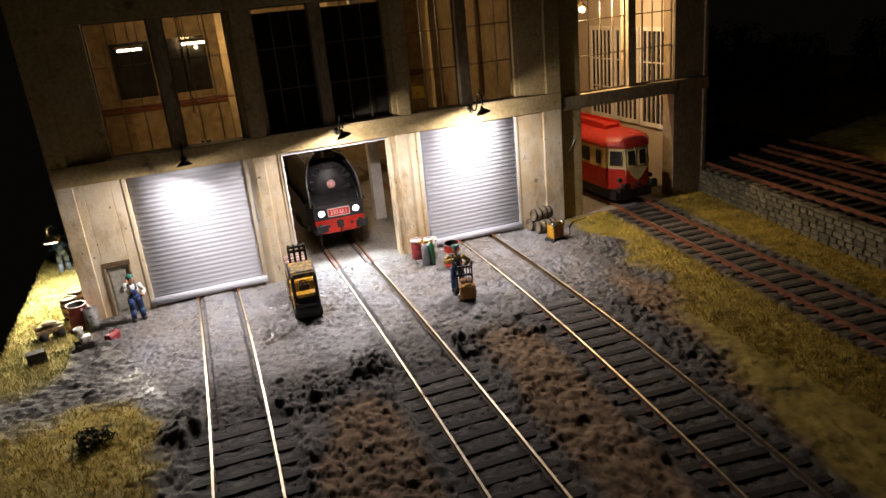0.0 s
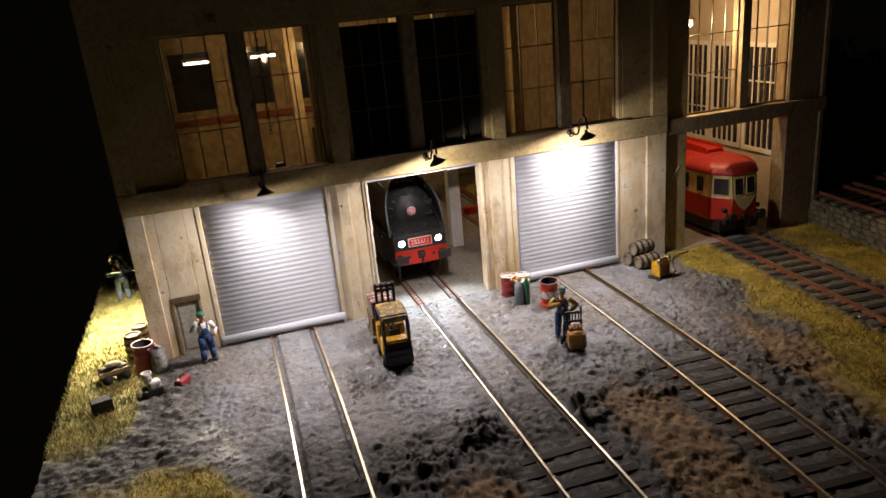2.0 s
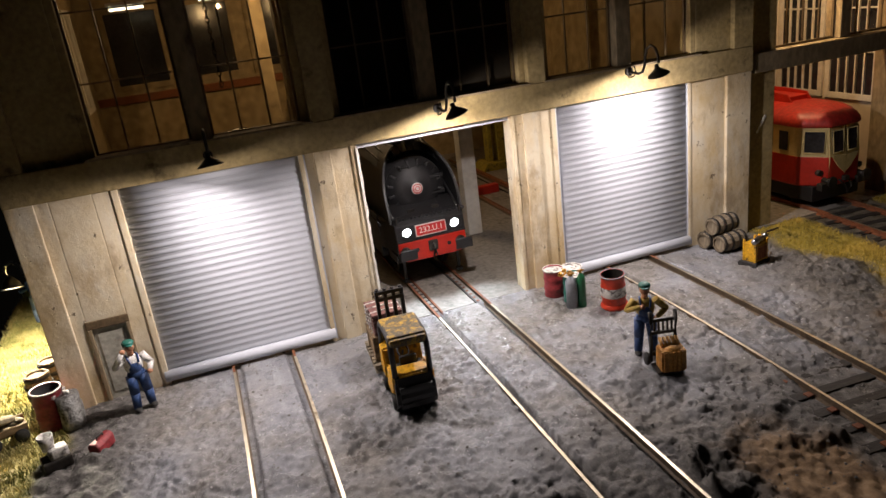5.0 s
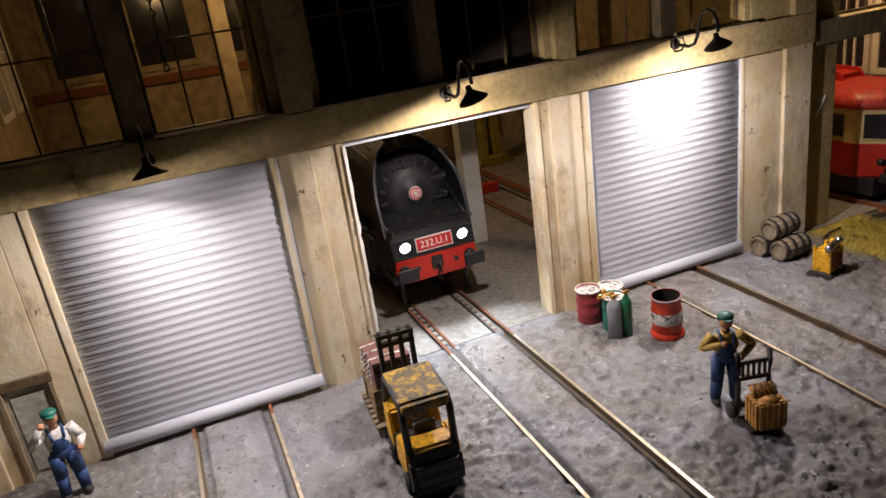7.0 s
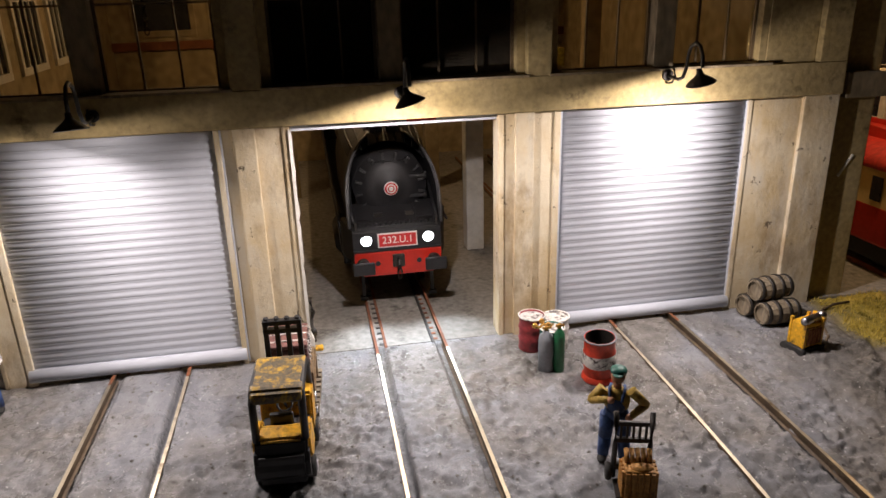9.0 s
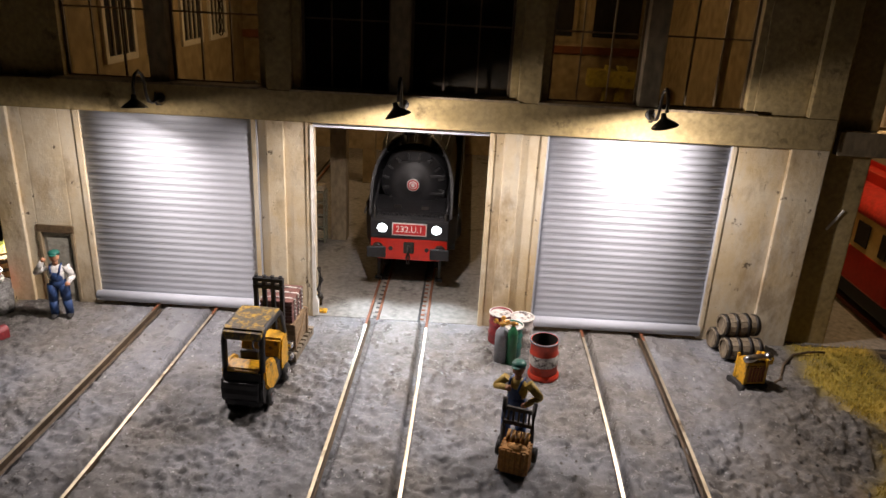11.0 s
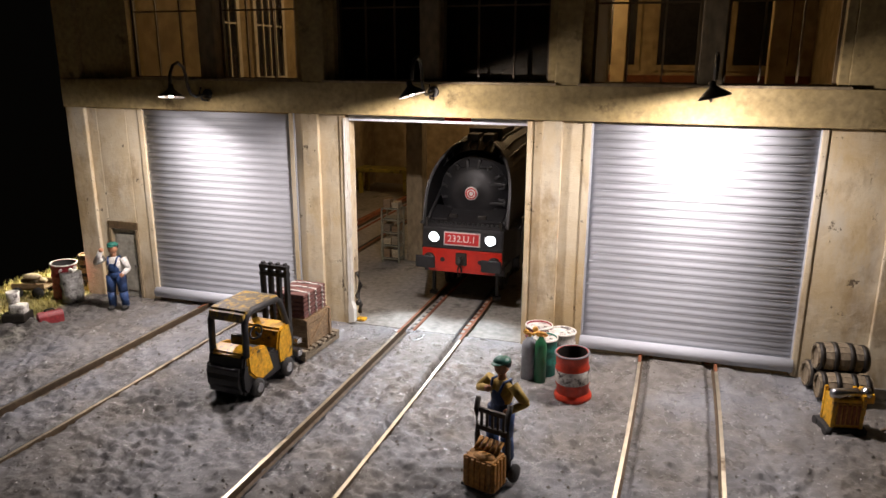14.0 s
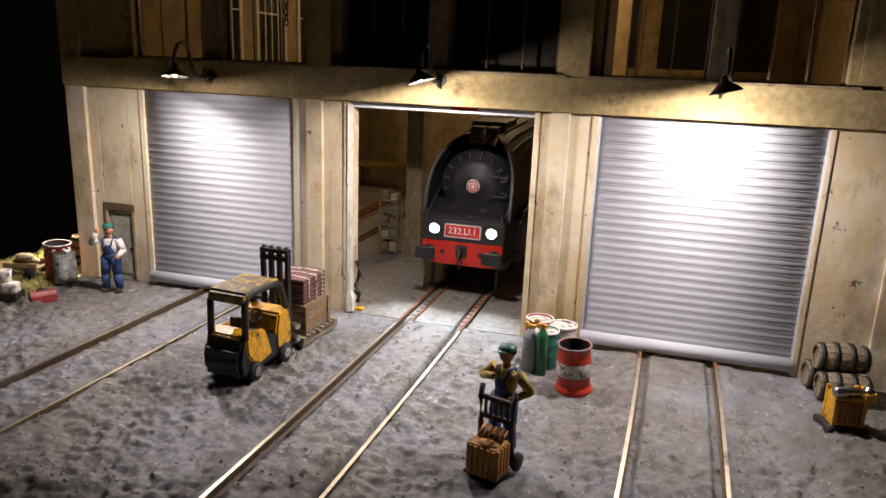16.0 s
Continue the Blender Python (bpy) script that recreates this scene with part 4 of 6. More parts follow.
# smokebox and boiler under the casing
bm = bmesh.new()
cyl(bm, (0, 13.4, 31.5), (0, 190, 31.5), 10.6, 11.6, 40)
part("boiler", bm, M_BLACK, loco)
bm = bmesh.new()
lathe(bm, [(10.5, 0), (10.4, 0.4), (9.5, 0.45), (9.3, 1.2), (8.3, 1.35), (8.1, 1.7), (5.0, 2.5), (2.9, 2.75), (2.7, 3.0), (0.01, 3.3)], 40, pose(0, 13.4, 31.5, 90, 0, 0))
sb = part("smokebox_door", bm, M_BLACK, loco)
for k in range(16):
    a = 2 * math.pi * (k + 0.5) / 16
    p = Vector((9.1 * math.cos(a), 12.6, 31.5 + 9.1 * math.sin(a)))
    part("door_clamp", make((box, -0.4, 0.4, -0.9, 0.6, -1.2, 1.0, 0.12)), M_BLACK, sb, at=Matrix.Translation(p * MM) @ pose(0, 0, 0, 0, -math.degrees(a) + 90, 0))
bm = bmesh.new()
lathe(bm, [(0.01, 0.4), (2.0, 0.35), (2.05, 0)], 24, pose(0, 10.2, 31.5, 90, 0, 0))
part("badge", bm, M_LETTER, sb, "round white badge with a red ring")
bm = bmesh.new()
lathe(bm, [(1.75, 0.45), (1.35, 0.45)], 24, pose(0, 10.2, 31.5, 90, 0, 0))
lathe(bm, [(0.95, 0.47), (0.65, 0.47)], 24, pose(0, 10.2, 31.5, 90, 0, 0))
part("badge_ring", bm, M_PLATE, sb)
bm = bmesh.new()
for s in (-4.6, -1.6, 1.6, 4.6):
    box(bm, s - 0.35, s + 0.35, 11.4, 13, 38.4, 39.7, 0.1)
tube(bm, [(-5.4, 11.6, 39.1), (5.4, 11.6, 39.1)], 0.2, 6)
part("handrail", bm, M_BLACK, sb)
for z in (28.6, 34.4):
    part("hinge_strap", make((box, 4.2, 10.2, 11.2, 12.6, z - 0.5, z + 0.5, 0.15), (cyl, (10.0, 12.0, z - 1.0), (10.0, 12.0, z + 1.0), 0.55, 0.55, 8)), M_BLACK, sb)

# smoke deflectors leaning inwards, and the ribbed casing on top
for s in (-1, 1):
    bm = bmesh.new()
    n_seg = 14
    rows = []
    for k in range(n_seg + 1):
        a = k / n_seg
        z = 22.8 + a * 23.4
        inset = 13.0 * (1 - math.sqrt(1 - max(0, (a - 0.3) / 0.76) ** 2.2))
        back = 3.4 + 4.6 * a + 8.6 * a ** 2.6
        rows.append((s * (13.0 - inset), back, z))
    t = []
    for (x, y, z) in rows:
        t.append([bm.verts.new((x, y, z)), bm.verts.new((x, 62, z)), bm.verts.new((x - s * 0.7, 62, z)), bm.verts.new((x - s * 0.7, y, z))])
    for a, b in zip(t, t[1:]):
        for k in range(4):
            bm.faces.new((a[k], a[(k + 1) % 4], b[(k + 1) % 4], b[k]))
    bm.faces.new(t[0]), bm.faces.new(t[-1])
    part("smoke_deflector", bm, M_BLACK, loco)
    bm = bmesh.new()
    tube(bm, [(x, y - 0.1, z) for x, y, z in rows], 0.32, 8)
    part("deflector_edge", bm, mat("worn_black_edge", (0.10, 0.10, 0.10), (0.06, 0.06, 0.06), 200, 0.4) if s < 0 else bpy.data.materials["worn_black_edge"], loco)
    bm = bmesh.new()
    prism(bm, [(s * 15.0, 24.6), (s * 15.4, 24.6), (s * 15.0, 12), (s * 14.6, 12)], "y", 12, 205, 0.0)
    part("side_skirt", bm, M_BLACK, loco)
    bm = bmesh.new()
    tube(bm, [(s * 15.3, 8, 22), (s * 15.5, 40, 24.5), (s * 15.5, 200, 25)], 0.35, 6)
    part("running_rail", bm, M_BLACK, loco)
bm = bmesh.new()
n_arc = 14
rows = []
for y, r, zc in ((15.5, 12.5, 31.5), (19, 13.4, 32.5), (30, 14.4, 33.5), (60, 14.8, 34), (190, 14.8, 34)):
    rows.append([bm.verts.new((r * math.cos(math.pi * (0.18 + 0.64 * k / n_arc)), y, zc + r * math.sin(math.pi * (0.18 + 0.64 * k / n_arc)))) for k in range(n_arc + 1)])
for a, b in zip(rows, rows[1:]):
    for k in range(n_arc):
        f = bm.faces.new((a[k], a[k + 1], b[k + 1], b[k]))
        f.smooth = True
part("top_casing", bm, M_BLACK, loco)
for k in range(9):
    a = math.pi * (0.24 + 0.52 * k / 8)
    bm = bmesh.new()
    tube(bm, [(12.7 * math.cos(a), 15.5, 31.7 + 12.7 * math.sin(a)), (13.7 * math.cos(a), 19, 32.7 + 13.7 * math.sin(a)), (14.7 * math.cos(a), 30, 33.7 + 14.7 * math.sin(a)), (15.1 * math.cos(a), 60, 34.2 + 15.1 * math.sin(a))], 0.32, 6)
    part("casing_rib", bm, M_BLACK, loco)
bm = make((box, -4.2, -0.6, 20, 27, 45.6, 48.3, 0.3), (box, 0.6, 4.2, 20, 27, 45.6, 48.3, 0.3), (box, -5.5, 5.5, 26, 44, 46.0, 49.6, 0.5))
part("chimney_block", bm, M_BLACK, loco)
for y in (14, 34, 62, 86, 110, 140):
    big = y > 50 and y < 120
    r = 11.5 if big else 5.8
    for s in (-1, 1):
        bm = bmesh.new()
        lathe(bm, [(r, -0.8), (r, 0.8), (r - 1.3, 0.9), (r - 1.4, 0), (r - 1.3, -0.9), (r, -0.8)], 30, pose(s * 8.6, y + 5, r, 0, 90, 0))
        cyl(bm, (s * 8.6 - 0.8, y + 5, r), (s * 8.6 + 0.8, y + 5, r), 1.8, 1.8, 12)
        for k in range(8):
            a = 2 * math.pi * k / 8
            cyl(bm, (s * 8.6, y + 5, r), (s * 8.6, y + 5 + (r - 1) * math.cos(a), r + (r - 1) * math.sin(a)), 0.4, 0.3, 5)
        part("wheel", bm, M_IRON, loco)
for s in (-1, 1):
    bm = bmesh.new()
    cyl(bm, (s * 12.6, 30, 9.5), (s * 12.6, 50, 9.5), 3.8, 3.8, 20)
    part("cylinder", bm, M_BLACK, loco)
bm = make((box, -15, 15, 188, 212, 10, 48, 1.0))
part("cab", bm, M_BLACK, loco)

# ---------------------------------------------------------------- railcar
RC_X, RC_Y = 158.0, 6.0
rc = thing("railcar", "red and cream diesel railcar model with a rounded front", "railcar", at=(RC_X, RC_Y, 1.35))


def plan(wide, nose, back, corner=2.0):
    """Two straight sides, slanted corners and a nearly flat nose, with eased edges."""
    half = [(1.0, corner + 0.6), (0.985, corner - 0.6), (0.94, corner - 1.6), (0.56, nose + 1.0), (0.52, nose + 0.5), (0.46, nose + 0.22), (0.0, nose)]
    pts = [(-wide, back)] + [(-wide * a, y) for a, y in half]
    return pts + [(wide * a, y) for a, y in half[-2::-1]] + [(wide, back)]


def loft(bm, levels, back, smooth=False):
    rings = [[bm.verts.new((x, y, z)) for x, y in plan(w, n, back, c)] for z, w, n, c in levels]
    k = len(rings[0])
    for a, b in zip(rings, rings[1:]):
        for i in range(k):
            f = bm.faces.new((a[i], a[(i + 1) % k], b[(i + 1) % k], b[i]))
            f.smooth = smooth
    bm.faces.new(rings[0]), bm.faces.new(rings[-1])


bm = bmesh.new()
loft(bm, [(8.6, 14.4, -6.4, 4.2), (9.4, 14.8, -7.2, 3.8), (20.8, 14.8, -7.2, 3.8), (21.0, 14.7, -7.1, 3.8)], 140)
part("lower_body", bm, M_RED, rc, "bright red lower body")
bm = bmesh.new()
loft(bm, [(21.0, 14.7, -7.0, 3.8), (33.2, 14.2, -5.6, 4.4), (33.4, 14.1, -5.5, 4.4)], 140)
part("upper_body", bm, M_CREAM, rc, "cream window band")
bm = bmesh.new()
loft(bm, [(33.0, 15.0, -6.6, 3.6), (33.8, 15.3, -7.0, 3.4), (35.4, 15.1, -6.6, 3.6), (37.0, 14.2, -5.4, 4.6), (38.6, 12.2, -2.8, 6.6), (39.8, 9.2, 1.5, 9.6), (40.5, 5.2, 6.0, 13.0), (40.7, 2.0, 9.0, 15.0)], 140, True)
ro = part("roof", bm, mat("dusty_red_roof", (0.52, 0.035, 0.025), (0.43, 0.035, 0.028), 120, 0.45, c3=(0.28, 0.04, 0.03), c3_at=0.65), rc)
for s in (-1, 1):
    bm = bmesh.new()
    prism(bm, [(16, 40.2), (19, 43.6), (30, 44.2), (70, 44.2), (70, 40.0)], "x", s * 5.2 - 0.35, s * 5.2 + 0.35, 0.1)
    part("roof_rail", bm, M_RED, ro)
part("radiator", make((box, -4.6, 4.6, 18, 70, 40.0, 42.6, 0.3)), M_RED, ro)
rc.matrix_basis = rc.matrix_basis @ Matrix.Scale(0.92, 4)
# chevron on the front
bm = bmesh.new()
prism(bm, [(-6.8, 21.2), (6.8, 21.2), (3.0, 16.0), (0.0, 13.6), (-3.0, 16.0)], "y", -7.5, -6.6, 0.0)
part("front_chevron", bm, M_CREAM, rc, "cream V on the nose")


def pane_on(parent, a, b, z0, z1, out=0.25, lean=1.0):
    """A dark pane with a cream rim standing on the line a-b of the plan."""
    a, b = Vector((*a, 0)), Vector((*b, 0))
    nrm = Vector((b.y - a.y, a.x - b.x, 0)).normalized()
    bm = bmesh.new()
    pts = [a.lerp(b, 0.10), a.lerp(b, 0.90)]
    v = [bm.verts.new(p + nrm * (o - lean * (z - z0) / 12.0 * 1.0) + Vector((0, 0, z))) for o in (out, -0.6) for p, z in ((pts[0], z0), (pts[1], z0), (pts[1], z1), (pts[0], z1))]
    for q in ((0, 1, 2, 3), (7, 6, 5, 4), (0, 4, 5, 1), (1, 5, 6, 2), (2, 6, 7, 3), (3, 7, 4, 0)):
        bm.faces.new([v[i] for i in q])
    w = part("windscreen", bm, M_DARKGLASS, parent)
    bm = bmesh.new()
    ring = [v for v in ((pts[0], z0), (pts[1], z0), (pts[1], z1), (pts[0], z1), (pts[0], z0))]
    tube(bm, [p + nrm * (out - lean * (z - z0) / 12.0) + Vector((0, 0, z)) for p, z in ring], 0.3, 6)
    part("window_rim", bm, M_CREAM, w)


for s in (-1, 1):
    ends = ((-13.8, 2.0), (-8.2, -5.9)) if s < 0 else ((8.2, -5.9), (13.8, 2.0))
    pane_on(rc, *ends, 22.6, 31.4, 0.3)
    ends = ((-6.9, -6.85), (-0.4, -7.05)) if s < 0 else ((0.4, -7.05), (6.9, -6.85))
    pane_on(rc, *ends, 22.6, 31.4, 0.3)
part("centre_strip", make((tube, [(0, -7.3, 13.4), (0, -7.4, 21), (0, -6.0, 33.2)], 0.3, 6)), M_CREAM, rc)
for s in (-1, 1):
    part("corner_strip", make((tube, [(s * 7.6, -6.6, 9.6), (s * 7.6, -6.7, 21), (s * 7.3, -5.2, 33.2)], 0.28, 6)), M_CREAM, rc)
    part("marker_lamp", make((cyl, (s * 1.5, -5.9, 32.6), (s * 1.5, -6.6, 32.5), 0.6, 0.5, 10)), M_BRASS, rc)
    part("bumper", make((box, s * 9.4 - 3.4, s * 9.4 + 3.4, -8.6, -5.6, 8.0, 11.0, 0.5)), M_IRON, rc)
for s in (-1, 1):
    for k in range(8):
        y = 8 + k * 12
        w = part("side_window", make((box, s * 14.95 - 0.3, s * 14.95 + 0.1, y, y + (4.5 if k == 0 else 8), 23, 31, 0.1)), M_DARKGLASS, rc)
    bm = bmesh.new()
    cyl(bm, (s * 9.0, -5.5, 11.6), (s * 9.0, -9.6, 11.6), 1.2, 1.0, 14)
    cyl(bm, (s * 9.0, -9.6, 11.6), (s * 9.0, -10.4, 11.6), 2.3, 2.3, 18)
    part("buffer", bm, M_IRON, rc)
    part("lamp", make((cyl, (s * 10.2, -3.5, 14.6), (s * 10.4, -5.4, 14.6), 1.3, 1.2, 14)), M_IRON, rc)
part("skirt", make((box, -12.5, 12.5, -3.5, 138, 2.2, 8.8, 0.6)), M_BLACK, rc)
bm = bmesh.new()
tube(bm, [(-2.5, -7, 11), (-1.6, -9.6, 9), (-0.6, -9.8, 6.5), (0.4, -9, 5.5)], 0.4)
tube(bm, [(2.5, -7, 11), (2.0, -9.4, 8), (1.4, -8.8, 5.8)], 0.35)
box(bm, -1.2, 1.2, -9.0, -6.5, 10.4, 12.4, 0.3)
part("coupling_hose", bm, M_IRON, rc)
for y in (10, 32, 100, 122):
    for s in (-1, 1):
        bm = bmesh.new()
        lathe(bm, [(5.0, -0.8), (5.0, 0.8), (0.5, 1.0), (0.5, -1.0), (5.0, -0.8)], 24, pose(s * 8.6, y, 5.0, 0, 90, 0))
        part("wheel", bm, M_IRON, rc)

# ---------------------------------------------------------------- forklift with its load
fk = thing("forklift", "worn yellow and black forklift truck with an overhead guard", "forklift", at=(-29.6, -41.6, 0.2), turn=-4)
fk.matrix_basis = fk.matrix_basis @ Matrix.Diagonal((0.84, 0.93, 1.0, 1.0))
bm = bmesh.new()
prism(bm, [(-11, 2.0), (-11.4, 7.0), (-10.4, 10.4), (-7.5, 10.6), (-5.5, 8.0), (8.5, 8.0), (8.5, 2.2)], "x", -5.6, 5.6, 0.5)
part("chassis", bm, M_BLACK, fk)
bm = bmesh.new()
for a, b in ((4.4, 6.2), (-6.2, -4.4)):
    prism(bm, [(-9.6, 6.6), (-9.8, 10.2), (-6.5, 11.2), (-2.6, 10.6), (-1.2, 8.0), (0.2, 4.0), (-4.6, 3.2), (-7.4, 4.4)], "x", a, b, 0.45)
prism(bm, [(-10.4, 9.0), (-10.2, 10.8), (-7.0, 11.6), (-5.2, 10.8), (-5.2, 9.0)], "x", -4.6, 4.6, 0.4)
part("engine_cover", bm, M_YELLOW, fk)
bm = bmesh.new()
prism(bm, [(2.6, 3.8), (2.2, 8.2), (3.4, 12.2), (7.6, 13.0), (8.6, 9.0), (8.6, 3.8)], "x", -6.0, 6.0, 0.5)
part("front_cowl", bm, M_YELLOW, fk)
part("counterweight", make((prism, [(-11.0, 1.2), (-12.2, 3.0), (-12.4, 6.4), (-11.6, 9.0), (-8.6, 9.6), (-8.6, 1.2)], "x", -5.9, 5.9, 1.1)), M_BLACK, fk)
part("seat", make((box, -2.6, 2.6, -5.0, -0.6, 8.0, 9.4, 0.5), (box, -2.6, 2.6, -5.6, -4.4, 9.2, 13.2, 0.5)), M_BLACK, fk)
bm = bmesh.new()
tube(bm, [(1.7 * math.cos(a), 1.2 + 1.2 * math.sin(a), 11.6 + 1.2 * math.sin(a)) for a in [2 * math.pi * k / 16 for k in range(17)]], 0.3, 6)
tube(bm, [(0, 1.2, 11.6), (0, 3.2, 9.6)], 0.35, 6)
part("steering_wheel", bm, M_BLACK, fk)
for s in (-1, 1):
    bm = bmesh.new()
    tube(bm, [(s * 5.2, -9.2, 10.0), (s * 5.2, -9.0, 17.5), (s * 5.1, -8.0, 19.0), (s * 5.1, -6.4, 19.6), (s * 5.1, 3.6, 19.4), (s * 5.1, 5.0, 18.4), (s * 5.2, 7.8, 11.5)], 0.85, 8)
    part("guard_post", bm, M_BLACK, fk)
bm = make((box, -5.6, 5.6, -8.8, 4.4, 18.7, 20.4, 0.8), (box, -5.4, 5.4, -9.7, -8.0, 17.6, 19.8, 0.7))
part("guard_roof", bm, mat("sooty_yellow_roof", (0.10, 0.085, 0.06), (0.16, 0.12, 0.06), 210, 0.6, c3=(0.55, 0.33, 0.03), c3_at=0.535), fk, "soot-stained roof with yellow edges")
for s in (-1, 1):
    for y, r in ((-6.6, 2.1), (5.6, 2.3)):
        bm = bmesh.new()
        lathe(bm, [(0.01, -0.9), (r * 0.6, -0.9), (r, -0.7), (r, 0.7), (r * 0.6, 0.9), (0.01, 0.9)], 20, pose(s * 5.8, y, r, 0, 90, 0))
        w = part("wheel", bm, M_TYRE, fk)
        part("hub", make((cyl, (s * 6.6, y, r), (s * 6.95, y, r), r * 0.55, r * 0.5, 14)), M_CHROME, w)
bm = bmesh.new()
for x in (-3.9, -1.3, 1.3, 3.9):
    box(bm, x - 0.55, x + 0.55, 9.6, 11.0, 1.0, 25.0, 0.15)
for z in (1.4, 9, 22.6, 24.4):
    box(bm, -4.5, 4.5, 9.4, 11.2, z, z + 1.0, 0.2)
for x in (-3.6, -1.2, 1.2, 3.6):
    cyl(bm, (x, 10.3, 24.9), (x, 10.3, 25.9), 0.7, 0.6, 8)
part("mast", bm, M_BLACK, fk)
bm = make((box, -4.6, 4.6, 11.2, 12.2, 3.0, 4.4, 0.2), (box, -4.6, 4.6, 11.2, 12.2, 6.2, 7.4, 0.2), (box, 3.4, 6.2, 10.6, 12.6, 2.8, 4.4, 0.3), (box, 3.4, 6.2, 10.6, 12.6, 6.0, 7.4, 0.3))
part("fork_carriage", bm, M_CHROME, fk)
for s in (-3, 3):
    part("fork", make((box, s - 0.6, s + 0.6, 11.8, 27, 1.7, 2.2, 0.1)), M_IRON, fk)

pal = thing("pallet", "light wooden pallet on the forks of the forklift", "pallet", at=(-28.6, -20.5, 0.5), turn=-4)
for k in range(8):
    part("deck_board", make((box, -5.8, 5.8, -8.4 + k * 2.15, -6.9 + k * 2.15, 2.0, 2.6, 0.1)), M_WOODGREY, pal)
for x in (-5.0, 0, 5.0):
    part("runner", make((box, x - 0.7, x + 0.7, -8.4, 8.2, 0.2, 1.2, 0.1)), M_WOODGREY, pal)
    for y in (-7.4, 0, 7.2):
        part("block", make((box, x - 0.7, x + 0.7, y - 0.8, y + 0.8, 1.2, 2.0)), M_WOODGREY, pal)


def crate(name, label, at, turn, sx, sy, sz, material, boards=5):
    c = thing(name, label, "crate", at=at, turn=turn)
    part("box_body", make((box, -sx / 2 + 0.3, sx / 2 - 0.3, -sy / 2 + 0.3, sy / 2 - 0.3, 0, sz - 0.2, 0.1)), material, c)
    for k in range(boards):
        z0, z1 = sz * k / boards + 0.08, sz * (k + 1) / boards - 0.08
        for s in (-1, 1):
            part("board", make((box, s * (sx / 2 - 0.2) - 0.2, s * (sx / 2 - 0.2) + 0.2, -sy / 2, sy / 2, z0, z1, 0.08)), material, c)
            part("board", make((box, -sx / 2, sx / 2, s * (sy / 2 - 0.2) - 0.2, s * (sy / 2 - 0.2) + 0.2, z0, z1, 0.08)), material, c)
    for s in (-1, 1):
        for t in (-1, 1):
            part("corner_batten", make((box, s * (sx / 2 + 0.05) - 0.3, s * (sx / 2 + 0.05) + 0.3, t * (sy / 2 - 0.6) - 0.5, t * (sy / 2 - 0.6) + 0.5, 0, sz, 0.08)), material, c)
        a = math.degrees(math.atan2(sz, sy - 2))
        part("brace", make((box, -0.25, 0.25, -math.hypot(sz, sy - 2) / 2 + 0.6, math.hypot(sz, sy - 2) / 2 - 0.6, -0.45, 0.45, 0.08)), material, c, at=shift(s * (sx / 2 + 0.1), 0, sz / 2, 0, a))
    for k in range(4):
        y0 = -sy / 2 + sy * k / 4
        part("lid_board", make((box, -sx / 2, sx / 2, y0 + 0.06, y0 + sy / 4 - 0.06, sz - 0.2, sz + 0.25, 0.08)), material, c)
    return c


crate("wooden_crate", "weathered wooden crate standing on a pallet", (-28.6, -20.8, 3.1), -4, 9.4, 11.8, 7.0, M_WOOD)
st = thing("bundle_stack", "stack of maroon boards tied with pale cord on a crate", "stack", at=(-28.8, -20.8, 10.4), turn=-2)
for k in range(6):
    part("board", make((box, -4.2, 4.2, -5.4, 5.4, k * 1.05, k * 1.05 + 0.9, 0.25)), M_MAROON, st)
for y in (-3.2, 0.2, 3.4):
    bm = bmesh.new()
    tube(bm, [(-4.3, y, 0.3), (-4.35, y, 6.2), (0, y, 6.35), (4.35, y, 6.2), (4.3, y, 0.3)], 0.22, 6)
    for k in range(6):
        ball(bm, (4.4, y, 0.5 + 1.05 * k), 0.34, (1, 1, 1), 1)
        ball(bm, (-4.4, y, 0.5 + 1.05 * k), 0.34, (1, 1, 1), 1)
    part("cord", bm, M_LABEL, st)


# ---------------------------------------------------------------- painted figures, one plain mesh each
def limb(bm, pts, radii, mi):
    for (a, b), (r0, r1) in zip(zip(pts, pts[1:]), zip(radii, radii[1:])):
        cyl(bm, a, b, r0, r1, 10, mi)
        ball(bm, b, r1, (1, 1, 1), 1, None, mi)


